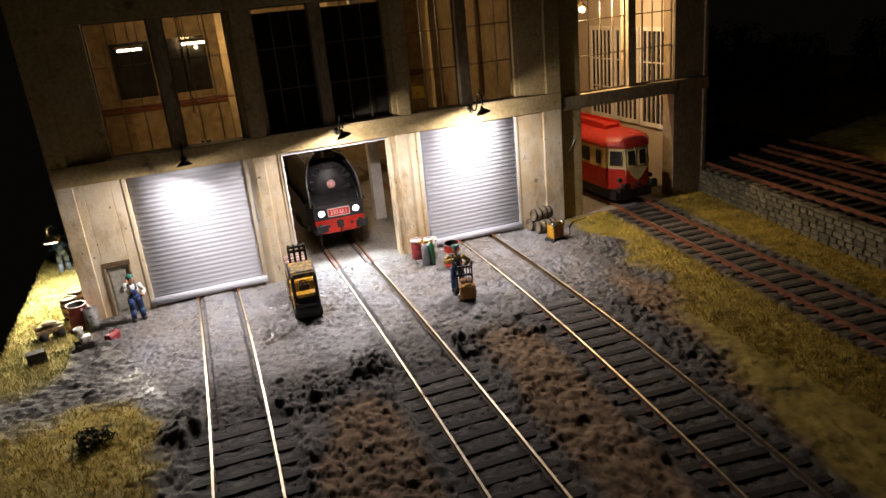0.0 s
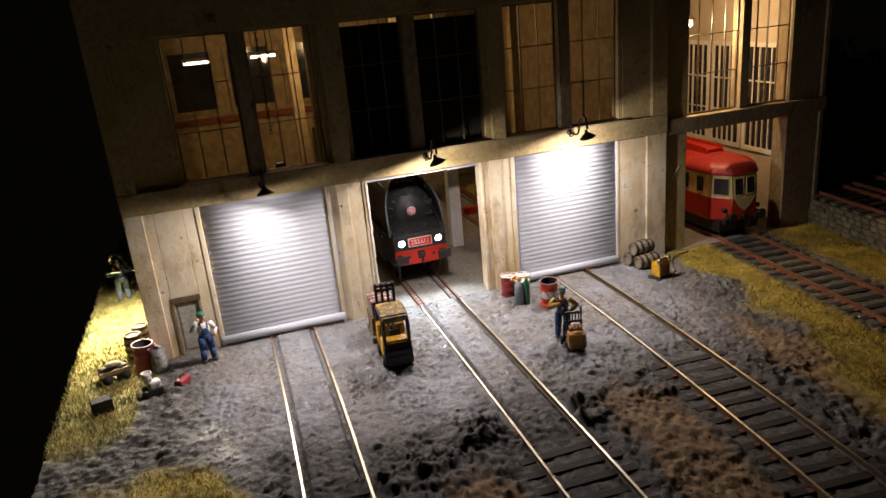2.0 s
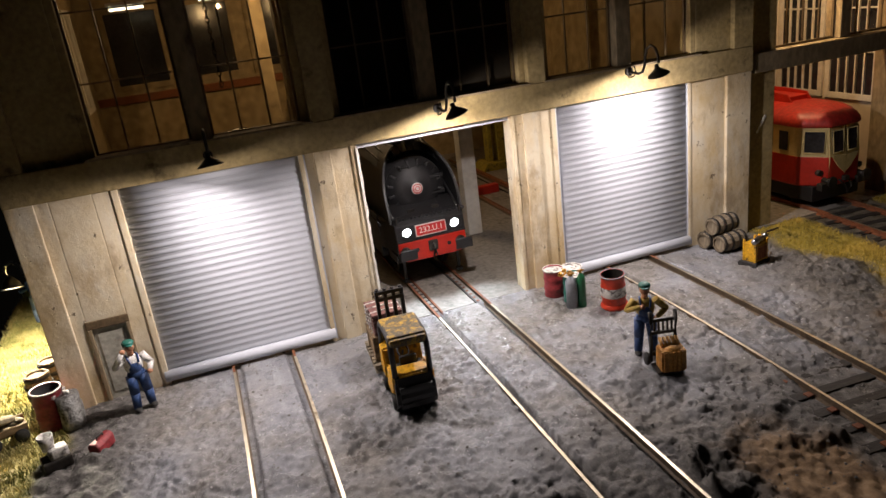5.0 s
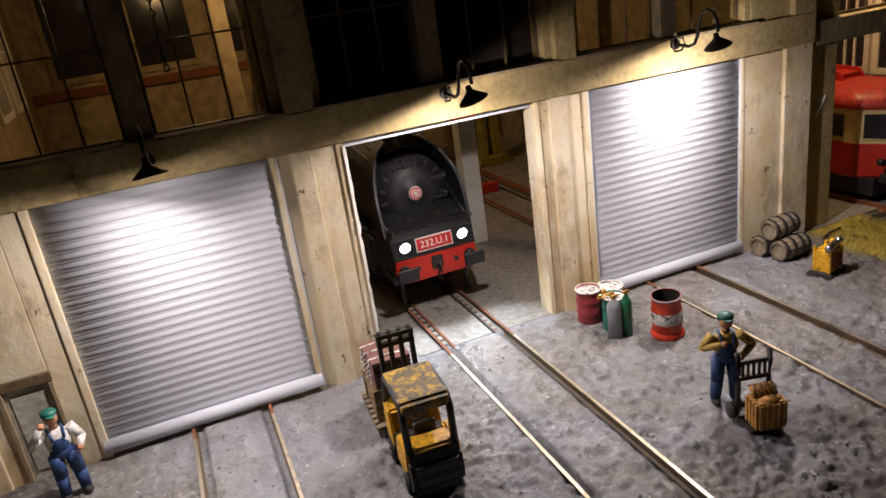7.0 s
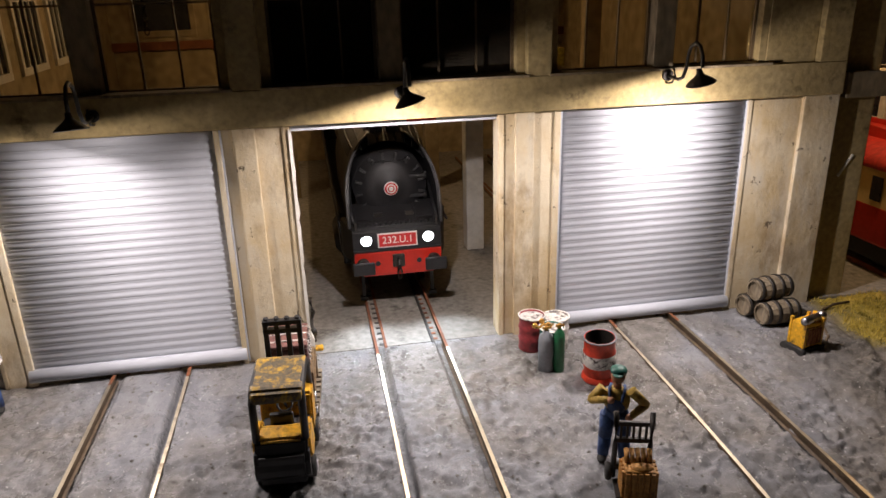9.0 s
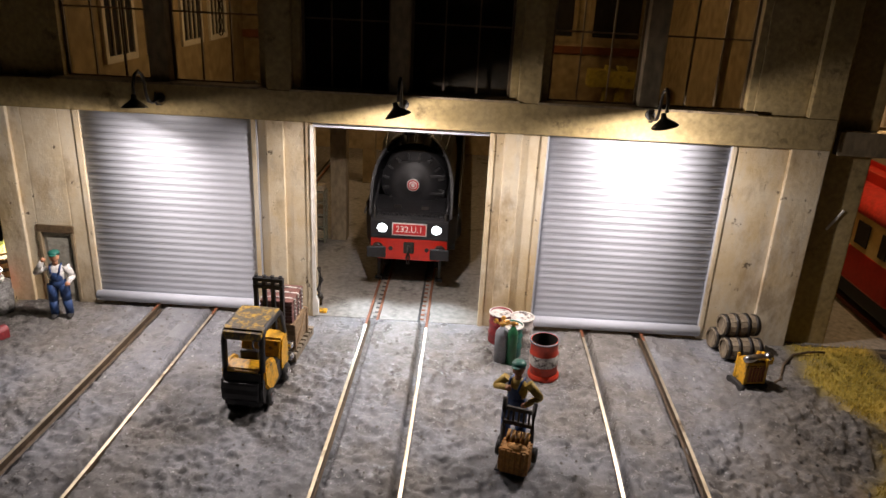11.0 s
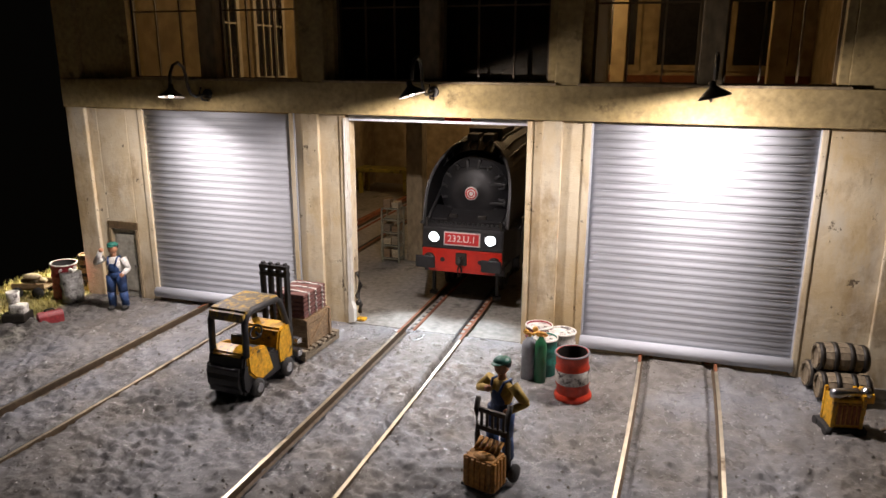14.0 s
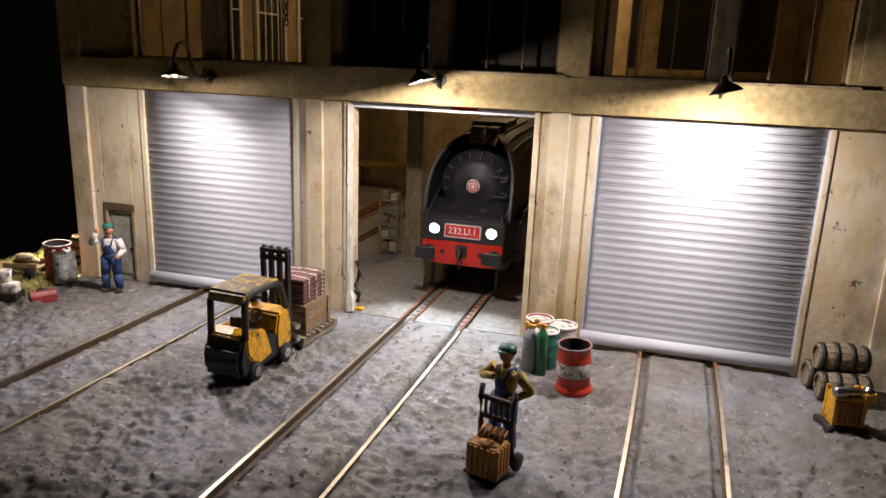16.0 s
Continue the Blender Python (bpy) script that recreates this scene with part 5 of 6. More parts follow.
def figure(label, at, turn, legs, torso, arms, cap, raise_arm, hip_arm, bib=None):
    """legs, torso, arms, cap: material slots. Arms are given as points of elbow and hand for a doll 19 mm high, facing -y."""
    bm = bmesh.new()
    for s in (-1, 1):
        limb(bm, [(s * 1.2, 0, 9.6), (s * 1.5, -0.3, 5.0), (s * 1.7, 0.1, 0.9)], [1.35, 1.1, 0.95], legs)
        ball(bm, (s * 1.8, -0.7, 0.6), 0.9, (0.9, 1.7, 0.65), 2, None, 5)
    ball(bm, (0, 0, 10.0), 2.1, (1.0, 0.75, 0.8), 2, None, legs)
    ball(bm, (0, 0, 12.6), 2.25, (1.0, 0.68, 1.25), 2, None, torso)
    if bib is not None:
        ball(bm, (0, -0.45, 12.0), 2.0, (0.85, 0.62, 1.15), 2, None, bib)
        for s in (-1, 1):
            tube(bm, [(s * 0.9, -1.7, 13.2), (s * 1.2, -0.9, 15.0), (s * 1.1, 0.8, 15.0), (s * 0.7, 1.6, 12.6)], 0.25, 6, bib)
    limb(bm, [(-2.2, 0, 14.6), raise_arm[0], raise_arm[1]], [0.95, 0.75, 0.55], arms)
    limb(bm, [(2.2, 0, 14.6), hip_arm[0], hip_arm[1]], [0.95, 0.75, 0.55], arms)
    ball(bm, raise_arm[1], 0.72, (1, 1, 1), 1, None, 4)
    ball(bm, hip_arm[1], 0.72, (1, 1, 1), 1, None, 4)
    cyl(bm, (0, 0, 15.0), (0, -0.1, 16.4), 0.7, 0.65, 10, 4)
    ball(bm, (0, -0.15, 17.4), 1.35, (0.88, 1.0, 1.15), 2, None, 4)
    ball(bm, (0, 0.25, 17.9), 1.38, (0.95, 1.0, 0.9), 2, None, 5)
    ball(bm, (0, -0.05, 18.4), 1.4, (1.0, 1.1, 0.55), 2, None, cap)
    ball(bm, (0, -1.4, 18.2), 0.9, (1.0, 1.0, 0.22), 2, None, cap)
    bm.transform(Matrix.Diagonal((1.14, 1.14, 1.06, 1)))
    return single("toy_figure", bm, [M_DENIM, M_SHIRT, M_MUSTARD, M_TEAL, M_SKIN, M_TYRE, mat("pale_blue_trousers", (0.25, 0.33, 0.48), (0.20, 0.27, 0.4), 300, 0.6) if "pale_blue_trousers" not in bpy.data.materials else bpy.data.materials["pale_blue_trousers"]], label, "figurine", at, turn, "painted figurines")


figure("painted figurine in blue overalls and green cap beside small door", (-95.0, -10.5, 0.2), 18, 0, 1, 1, 3, ((-4.2, -1.2, 13.6), (-2.0, -2.2, 17.4)), ((3.6, -0.6, 11.8), (2.6, -2.4, 10.4)), 0)
figure("painted figurine in mustard shirt and overalls behind a hand truck", (31.4, -56.2, 0.2), -28, 0, 2, 2, 3, ((-4.0, -0.8, 12.4), (-0.8, -2.4, 13.8)), ((4.6, 0.4, 12.0), (2.2, -1.2, 10.0)), 0)
figure("painted plastic figurine in blue jacket and pale trousers on the grass", (-132.5, 78.0, 0.5), 200, 6, 0, 0, 0, ((3.8, -1.0, 12.2), (1.0, -2.6, 12.6)), ((-4.4, -0.4, 12.4), (-6.6, -1.4, 13.0)))

# ---------------------------------------------------------------- hand truck with its box
ht = thing("hand_truck", "black iron hand truck standing upright with a box", "hand truck", at=(31.4, -64.0, 0.3), turn=-16)
for s in (-1, 1):
    bm = bmesh.new()
    tube(bm, [(s * 3.1, 0.8, 1.2), (s * 3.1, 0.6, 8), (s * 3.1, 0.2, 12.6), (s * 3.2, 1.0, 14.8)], 0.5, 8)
    part("side_rail", bm, M_IRON, ht)
    bm = bmesh.new()
    lathe(bm, [(0.01, -0.5), (1.5, -0.5), (1.7, 0), (1.5, 0.5), (0.01, 0.5)], 18, pose(s * 3.9, 1.6, 1.7, 0, 90, 0))
    part("wheel", bm, M_TYRE, ht)
bm = bmesh.new()
for z in (3.0, 8.8, 12.2):
    box(bm, -3.1, 3.1, 0.2, 0.9, z, z + 0.9, 0.15)
part("crossbar", bm, M_IRON, ht)
for k in range(5):
    x = -2.2 + k * 1.1
    part("slat", make((box, x - 0.22, x + 0.22, 0.3, 0.8, 9.6, 12.3, 0.08)), M_IRON, ht)
part("toe_plate", make((box, -3.2, 3.2, -4.6, 0.6, 0.3, 0.8, 0.1)), M_IRON, ht)
bx = thing("slatted_box", "honey-coloured wooden box full of rolled bars on a hand truck", "box", at=(31.2, -67.0, 1.2), turn=-16)
bx.matrix_basis = bx.matrix_basis @ Matrix.Diagonal((0.9, 0.88, 0.88, 1.0))
part("box_body", make((box, -3.0, 3.0, -2.6, 2.4, 0, 6.6, 0.35)), M_CRATE, bx)
for k in range(5):
    x = -2.4 + k * 1.2
    part("slat", make((box, x - 0.42, x + 0.42, -3.0, -2.5, 0.3, 6.3, 0.12)), M_CRATE, bx)
for s in (-1, 1):
    for k in range(4):
        y = -2.0 + k * 1.25
        part("slat", make((box, s * 3.2 - 0.25, s * 3.2 + 0.25, y - 0.42, y + 0.42, 0.3, 6.3, 0.12)), M_CRATE, bx)
for k in range(5):
    x = -2.2 + k * 1.1
    part("rolled_bar", make((cyl, (x, 0.2, 6.9), (x, 2.6, 8.4), 0.5, 0.5, 8)), M_CRATE, bx)
part("lid_heap", make((ball, (0.4, -1.0, 6.5), 2.2, (1.1, 0.7, 0.35))), M_CRATE, bx)


# ---------------------------------------------------------------- drums and gas bottles
def drum(label, at, r, h, material, top_material, open_top=False, lean=(0, 0), turn=0):
    d = thing("oil_drum", label, "drum", at=at, turn=turn, group="oil drums")
    d.matrix_basis = pose(at[0] * MM, at[1] * MM, at[2] * MM, lean[0], lean[1], turn)
    bm = bmesh.new()
    pr = [(r * 0.98, 0), (r, 0.25)]
    for z in (h * 0.33, h * 0.66):
        pr += [(r * 0.97, z - 0.5), (r * 1.04, z), (r * 0.97, z + 0.5)]
    pr += [(r * 0.97, h - 0.6), (r * 1.05, h - 0.2), (r * 1.05, h)]
    if open_top:
        pr += [(r * 0.93, h), (r * 0.92, 1.0), (0.01, 0.8)]
    else:
        pr += [(r * 0.95, h), (r * 0.93, h - 0.4)]
    lathe(bm, [(0.01, 0)] + pr, 28)
    part("shell", bm, material, d)
    if not open_top:
        bm = bmesh.new()
        lathe(bm, [(r * 0.94, h - 0.4), (r * 0.5, h - 0.3), (0.01, h - 0.25)], 28)
        cyl(bm, (r * 0.5, 0, h - 0.4), (r * 0.5, 0, h + 0.1), 0.5, 0.5, 10)
        part("lid", bm, top_material, d)
    bm = bmesh.new()
    lathe(bm, [(r * 0.96, h + 0.02), (r * 1.06, h + 0.05), (r * 1.06, h - 0.25)], 28)
    part("rim", bm, top_material, d)
    return d


od = drum("red-orange open drum with a torn white label", (40.9, -26.4, 0.1), 3.6, 10.6, M_ORANGE, M_GREY, True, (2, -3))
bm = bmesh.new()
lathe(bm, [(3.76, 3.9), (3.8, 4.0), (3.8, 6.9), (3.76, 7.0)], 28)
# separate dark surface just within the shell, darker than the red-orange paint
bm2 = bmesh.new()
lathe(bm2, [(3.30, 10.6), (3.22, 6.0), (3.2, 1.4), (0.01, 1.3)], 28)
part("inner_lining", bm2, M_IRON, od, "dark inside of the open drum")
part("label_band", bm, M_LABEL, od, "torn white label band")
bm = bmesh.new()
lathe(bm, [(3.9, -0.1), (4.1, 0.1), (4.0, 0.8), (3.6, 1.4)], 28)
part("base_ring", bm, M_ORANGE, od)
drum("crimson oil drum with a white lid beside the door pier", (29.9, -9.0, 0.2), 3.2, 9.0, M_CRIMSON, M_LABEL)
drum("teal oil drum with a white lid among gas bottles", (32.6, -16.4, 0.2), 3.0, 9.0, M_TEAL, M_LABEL)
drum("pale oil drum with a whitened lid beside the door pier", (35.8, -10.2, 0.2), 3.2, 8.6, M_LABEL, M_LABEL)


def gas_bottle(label, at, material, r, h):
    g = thing("gas_bottle", label, "gas bottle", at=at, group="gas bottles")
    bm = bmesh.new()
    lathe(bm, [(0.01, 0), (r, 0.1), (r, h * 0.78), (r * 0.9, h * 0.86), (r * 0.5, h * 0.94), (r * 0.3, h)], 20)
    part("cylinder_body", bm, material, g)
    bm = make((cyl, (0, 0, h - 0.2), (0, 0, h + 1.0), 0.45, 0.4, 10), (cyl, (-0.9, 0, h + 0.6), (1.1, 0, h + 0.6), 0.35, 0.35, 8))
    part("valve", bm, M_BRASS, g, "brass valve")
    return g


gas_bottle("grey gas bottle with a brass valve", (29.8, -20.6, 0.2), mat("light_grey_bottle_paint", (0.28, 0.295, 0.32), (0.23, 0.24, 0.265), 200, 0.45, grain=0.15), 1.8, 10.4)
gas_bottle("slim green gas bottle with a brass valve", (32.6, -21.6, 0.2), M_GREEN, 1.35, 11.2)
rg = thing("pressure_gauge", "brass twin pressure gauges and hose on the drums", "gauge", at=(30.8, -15.6, 9.3))
bm = bmesh.new()
for p in ((-2.6, -1.2, 0.8), (-0.6, -0.2, 1.3), (0.5, -1.8, 0.9)):
    ball(bm, p, 0.75, (1, 0.8, 1), 2)
tube(bm, [(-2.6, -1.2, 0.5), (-1.4, -0.8, 0.0), (-0.4, -0.6, 0.6), (1.2, -1.0, 0.3), (2.2, -0.2, 0.1)], 0.35, 6)
part("gauge_body", bm, M_BRASS, rg)

# ---------------------------------------------------------------- barrels and compressor by the right pier
def barrel(label, at, turn, r=3.3, length=10.5, material=None, upright=False):
    b = thing("wooden_barrel", label, "barrel", group="wooden barrels")
    b.matrix_basis = pose(at[0] * MM, at[1] * MM, at[2] * MM, 0, 0 if upright else 90, turn)
    n_st = 14
    for k in range(n_st):
        a0, a1 = 2 * math.pi * (k + 0.04) / n_st, 2 * math.pi * (k + 0.96) / n_st
        bm = bmesh.new()
        rows = []
        for t in (-1, -0.5, 0, 0.5, 1):
            rr = r * (1 - 0.16 * t * t)
            rows.append([bm.verts.new((q * math.cos(a), q * math.sin(a), t * length / 2)) for q, a in ((rr, a0), (rr, a1), (rr - 0.5, a1), (rr - 0.5, a0))])
        for u, v in zip(rows, rows[1:]):
            for i in range(4):
                bm.faces.new((u[i], u[(i + 1) % 4], v[(i + 1) % 4], v[i]))
        bm.faces.new(rows[0]), bm.faces.new(rows[-1])
        part("stave", bm, material or M_WOODGREY, b)
    for t in (-0.82, -0.3, 0.3, 0.82):
        rr = r * (1 - 0.16 * t * t)
        bm = bmesh.new()
        z = t * length / 2
        lathe(bm, [(rr - 0.1, z - 0.5), (rr + 0.14, z - 0.5), (rr + 0.14, z + 0.5), (rr - 0.1, z + 0.5)], 28)
        part("hoop", bm, M_IRON, b)
    for s in (-1, 1):
        part("head", make((cyl, (0, 0, s * (length / 2 - 0.5)), (0, 0, s * (length / 2 - 0.9)), r * 0.82, r * 0.82, 20)), material or M_WOODGREY, b)
    return b


barrel("grey weathered barrel lying at the foot of the pier", (95.4, -4.6, 3.4), 8)
barrel("grey weathered barrel lying beside another barrel", (97.0, -11.0, 3.4), 4)
barrel("grey weathered barrel stacked on two others", (96.4, -7.6, 8.9), 6)

cp = thing("air_compressor", "yellow portable compressor with a silver tank on small wheels", "compressor", at=(94.2, -26.0, 0.3), turn=12)
part("body", make((box, -3.2, 2.6, -2.2, 2.2, 1.8, 8.0, 0.4)), M_YELLOW, cp)
part("panel", make((box, -2.4, -0.4, -2.5, -2.1, 2.6, 7.2, 0.12), (box, 0.2, 2.0, -2.5, -2.1, 2.6, 7.2, 0.12)), M_CRATE, cp)
bm = bmesh.new()
lathe(bm, [(0.01, -3.6), (0.8, -3.5), (1.0, -3.0), (1.0, 1.8), (0.6, 2.0), (0.6, 2.8), (1.1, 2.9), (1.1, 4.0), (0.01, 4.1)], 18, pose(-0.2, -1.2, 8.9, 0, 90, 8))
part("tank", bm, M_CHROME, cp, "dull silver air tank")
part("base", make((box, -4.2, 3.6, -2.8, 2.8, 0.4, 1.9, 0.3)), M_TYRE, cp)
for x in (-3.0, 2.4):
    for y in (-2.1, 2.1):
        part("frame_post", make((box, x - 0.35, x + 0.35, y - 0.35, y + 0.35, 1.8, 8.9, 0.12)), M_YELLOW, cp)
part("side_grille", make(*[(box, -2.3 + k * 0.9, -1.8 + k * 0.9, -2.75, -2.4, 2.8, 6.8, 0.08) for k in range(5)]), M_RUST, cp, "rust-brown side grille")
part("shovel_handle", make((box, 2.6, 3.6, -1.2, 1.4, 4.0, 9.4, 0.3), (box, 2.8, 5.0, -1.0, 0.0, 6.6, 8.6, 0.3)), M_YELLOW, cp)
for s in (-1, 1):
    bm = bmesh.new()
    cyl(bm, (-4.4, s * 2.4, 1.0), (-3.2, s * 2.4, 1.0), 1.0, 1.0, 14)
    part("wheel", bm, M_TYRE, cp)
hs = bmesh.new()
tube(hs, [(99.5, -26, 0.6), (104, -22, 0.6), (108, -14, 0.7), (113, -8, 0.8), (118, -6, 0.9), (123, -5.5, 0.9)], 0.35, 8)
single("hose", hs, M_RUSTGREY, "brown hose lying along the foot of the pier", "hose")

# ---------------------------------------------------------------- clutter on the straw beside the shed
rd2 = drum("dented red open drum with a black inside", (-118.0, -7.0, 0.3), 3.7, 11.0, M_CRIMSON, M_LABEL, True, (0, 2))
# black surface added below the rim to make the drum's inside black
bm = bmesh.new()
lathe(bm, [(3.38, 10.9), (3.3, 9.0), (0.01, 8.8)], 28)
part("contents", bm, M_TYRE, rd2, "black inside of the drum")
rb = thing("scrap_drum", "dark tin drum with a crumpled silver rag on top", "drum", at=(-112.8, -9.6, 0.3), group="oil drums")
bm = bmesh.new()
lathe(bm, [(0.01, 0), (3.0, 0.1), (3.15, 3), (2.9, 3.3), (3.15, 6), (2.9, 6.3), (3.0, 9.0), (0.01, 9.0)], 22)
for v in bm.verts:
    k = noise.noise(v.co * 0.55)
    v.co.x, v.co.y, v.co.z = v.co.x * (1 + 0.22 * k), v.co.y * (1 + 0.22 * k), v.co.z * (1 + 0.05 * k)
part("shell", bm, mat("crumpled_dirty_foil", (0.34, 0.34, 0.32), (0.14, 0.135, 0.125), 260, 0.45, bump=0.7, c3=(0.05, 0.045, 0.04), c3_at=0.55), rb)
bm = bmesh.new()
for k in range(22):
    a, q = random.uniform(0, 6.28), random.uniform(0.4, 3.0)
    ball(bm, (q * math.cos(a), q * math.sin(a), 9.2 + random.uniform(-1.8, 0.5)), random.uniform(0.5, 1.1), (1, 0.7, 0.5), 1, Euler((random.uniform(-1, 1), random.uniform(-1, 1), a)).to_matrix().to_4x4())
part("rag", bm, M_LABEL, rb)
barrel("brown wooden barrel standing on the straw", (-122.5, 8.0, 5.0), 0, 3.6, 9.6, M_WOOD, True)
barrel("brown wooden barrel standing beside the shed wall", (-120.5, 16.0, 5.0), 0, 3.4, 9.6, M_WOOD, True)
hc = thing("hand_cart", "low wooden cart carrying pale sacks on the straw", "cart", at=(-129.0, -8.5, 0.2), turn=18)
part("bed", make((box, -5, 5, -3.2, 3.2, 2.4, 3.2, 0.2)), M_WOOD, hc)
for s in (-1, 1):
    part("side_board", make((box, -5, 5, s * 3.2 - 0.3, s * 3.2 + 0.3, 3.0, 4.6, 0.15)), M_WOOD, hc)
    for x in (-3.2, 3.2):
        bm = bmesh.new()
        lathe(bm, [(0.01, -0.4), (1.7, -0.4), (1.7, 0.4), (0.01, 0.4)], 18, pose(x, s * 3.9, 1.8, 90, 0, 0))
        part("wheel", bm, M_TYRE, hc)
for k, (x, y, z, a) in enumerate(((-1.4, 0.2, 4.3, 10), (2.0, 0.6, 4.5, -14), (0.4, -0.4, 5.9, 4))):
    bm = bmesh.new()
    ball(bm, (0, 0, 0), 1.0, (3.0, 1.9, 0.95), 3)
    single("sack", bm, M_SACK, "plump pale sack lying on a cart", "sack", (-129.0 + x, -8.5 + y, z + 0.4), a, "sacks")
an = thing("anvil_block", "white-splashed stone block on a dark sooty base", "block", at=(-114.6, -28.0, 0.2), turn=20)
part("base", make((box, -3.2, 3.2, -2.6, 2.6, 0, 2.6, 0.5)), M_IRON, an)
part("splashed_block", make((box, -1.4, 3.0, -2.0, 1.4, 2.2, 5.2, 0.8)), M_LABEL, an)
part("bucket", make((lathe, [(0.01, 4.6), (1.4, 4.6), (1.8, 8.4), (1.6, 8.4), (1.3, 5.4), (0.01, 5.2)], 18, pose(-0.8, 0.6, 0))), M_LABEL, an)
tb = thing("toolbox", "small red metal toolbox with a handle", "toolbox", at=(-104.6, -26.4, 0.2), turn=62)
part("body", make((prism, [(-1.5, 0), (1.5, 0), (1.5, 2.6), (0.8, 3.4), (-0.8, 3.4), (-1.5, 2.6)], "x", -3.2, 3.2, 0.2)), M_CRIMSON, tb)
bm = bmesh.new()
tube(bm, [(-1.2, 0, 3.4), (-1.1, 0, 4.0), (1.1, 0, 4.0), (1.2, 0, 3.4)], 0.22, 6)
part("handle", bm, M_IRON, tb)
crate("small_crate", "small dark sooty box on the straw", (-130.6, -33.0, 0.1), 14, 6.0, 4.2, 4.6, M_SLEEPER, 3)

# ---------------------------------------------------------------- inside the shed
for x, y, m, lab in ((-29.2, 68, M_DARKWALL, "grey-brown"), (32.8, 67, M_WHITE, "white")):
    c = thing("column", lab + " square roof column inside the shed", "column", at=(x, y, 0), group="roof columns", kind="structure")
    part("shaft", make((box, -3.0, 3.0, -3, 3, 0.05, WALL_TOP, 0.4)), m, c)
for x, y in ((-29.2, 150), (32.8, 150), (90, 110)):
    c = thing("column", "tan square roof column inside the shed", "column", at=(x, y, 0), group="roof columns", kind="structure")
    part("shaft", make((box, -3, 3, -3, 3, 0.05, WALL_TOP, 0.4)), M_INNER, c)
M_SHELF = mat("grey_green_metal", (0.20, 0.20, 0.15), (0.26, 0.25, 0.18), 200, 0.6)
sh = thing("shelf_rack", "grey-green metal rack filled with small boxes", "shelf", at=(-37.0, 63.5, 0.05))
for x in (-3.2, 3.2):
    for y in (-2.6, 2.6):
        part("post", make((box, x - 0.3, x + 0.3, y - 0.3, y + 0.3, 0, 20)), M_SHELF, sh)
for z in (1.2, 6.0, 10.8, 15.6, 19.6):
    part("shelf_board", make((box, -3.4, 3.4, -2.8, 2.8, z, z + 0.5, 0.05)), M_SHELF, sh)
for k, z in enumerate((1.7, 6.5, 11.3, 20.1)):
    for j in range(2):
        w = random.uniform(2.2, 2.9)
        bm = make((box, -w / 2, w / 2, -2.2, 2.2, 0, random.uniform(2.0, 3.4), 0.15))
        single("cardboard_box", bm, [M_WOOD, M_SACK, M_WOODGREY][(k + j) % 3], "small brown box on a metal rack", "box", (-37.0 + (-1.6 if j == 0 else 1.6), 63.5, z + 0.1), random.uniform(-4, 4), "rack boxes")
bn = thing("work_bench", "long olive-yellow work bench along the shed wall", "bench", at=(-98, 190, 0.05))
part("top", make((box, -8, 22, -6, 6, 12, 14, 0.3)), M_OLIVE, bn)
for x in (-6, 20):
    for y in (-4.5, 4.5):
        part("leg", make((box, x - 1, x + 1, y - 1, y + 1, 0, 12)), M_OLIVE, bn)
js = thing("lifting_jack", "yellow lifting jack post on a broad foot", "jack", at=(86, 165, 0.05))
part("foot", make((prism, [(-10, 0), (10, 0), (7, 4), (-7, 4)], "y", -8, 8, 0.3)), M_OLIVE, js)
part("post", make((box, -4, -1.5, -3, 3, 4, 60, 0.3), (box, 1.5, 6, -3, 3, 4, 60, 0.3)), M_OLIVE, js)
part("head", make((box, -12, 12, -5, 5, 50, 58, 0.5)), M_OLIVE, js)
pt = thing("inspection_pit_rails", "red-painted pit edge and barrier beside the inner track", "pit edge", at=(62.8, 0, 0.05))
part("pit_edge", make((box, 10, 12, 80, 190, 0, 1.6, 0.2)), M_RUST, pt)
part("barrier", make((box, -8, 4, 116, 120, 0, 4.2, 0.4)), M_RED, pt, "low red barrier")
part("pit_edge", make((box, -138.2, -136, 80, 190, 0, 1.6, 0.2)), M_RUST, pt)
ex = thing("hose_reel", "dark hose bundle hanging inside the door jamb", "hose", at=(-24.0, 3.4, 0.05))
bm = bmesh.new()
tube(bm, [(0, 0, 14), (0.6, 0.4, 10), (-0.2, 0, 7), (0.7, 0, 4.4), (0.2, 0.4, 2.0)], 0.7, 8)
ball(bm, (0.4, -0.6, 5.2), 0.9)
part("hose_coil", bm, M_IRON, ex)
part("yellow_foot", make((box, -0.2, 2.4, -1.6, 0.6, 0, 0.7, 0.2)), M_YELLOW, ex)
wt = thing("machine_table", "tall wooden machine table behind the window", "table", at=(-57, 40, 0.05))
part("tabletop", make((box, -10, 11, -7, 7, 44, 46, 0.3)), M_WOOD, wt)
for x in (-8, 9):
    for y in (-5.5, 5.5):
        part("leg", make((box, x - 0.9, x + 0.9, y - 0.9, y + 0.9, 0, 44, 0.1)), M_WOOD, wt)
bf = thing("engine_part", "dark engine block with blue cover on a table", "engine", at=(-57, 40, 46.1))
part("engine_block", make((box, 0, 9, -4, 4, 0, 10, 0.8), (cyl, (4, 0, 10), (4, 0, 16), 2.6, 2.2, 16), (cyl, (-2, -2, 1.5), (-2, 3, 1.5), 1.5, 1.5, 12)), M_IRON, bf)
part("blue_cover", make((box, -8, -1, -4, 4, 0, 4.5, 0.8)), M_DENIM, bf, "blue cover")
pb = thing("paper_stack", "white papers lying on a cabinet behind the window", "papers", at=(-82, 30, 50.1))
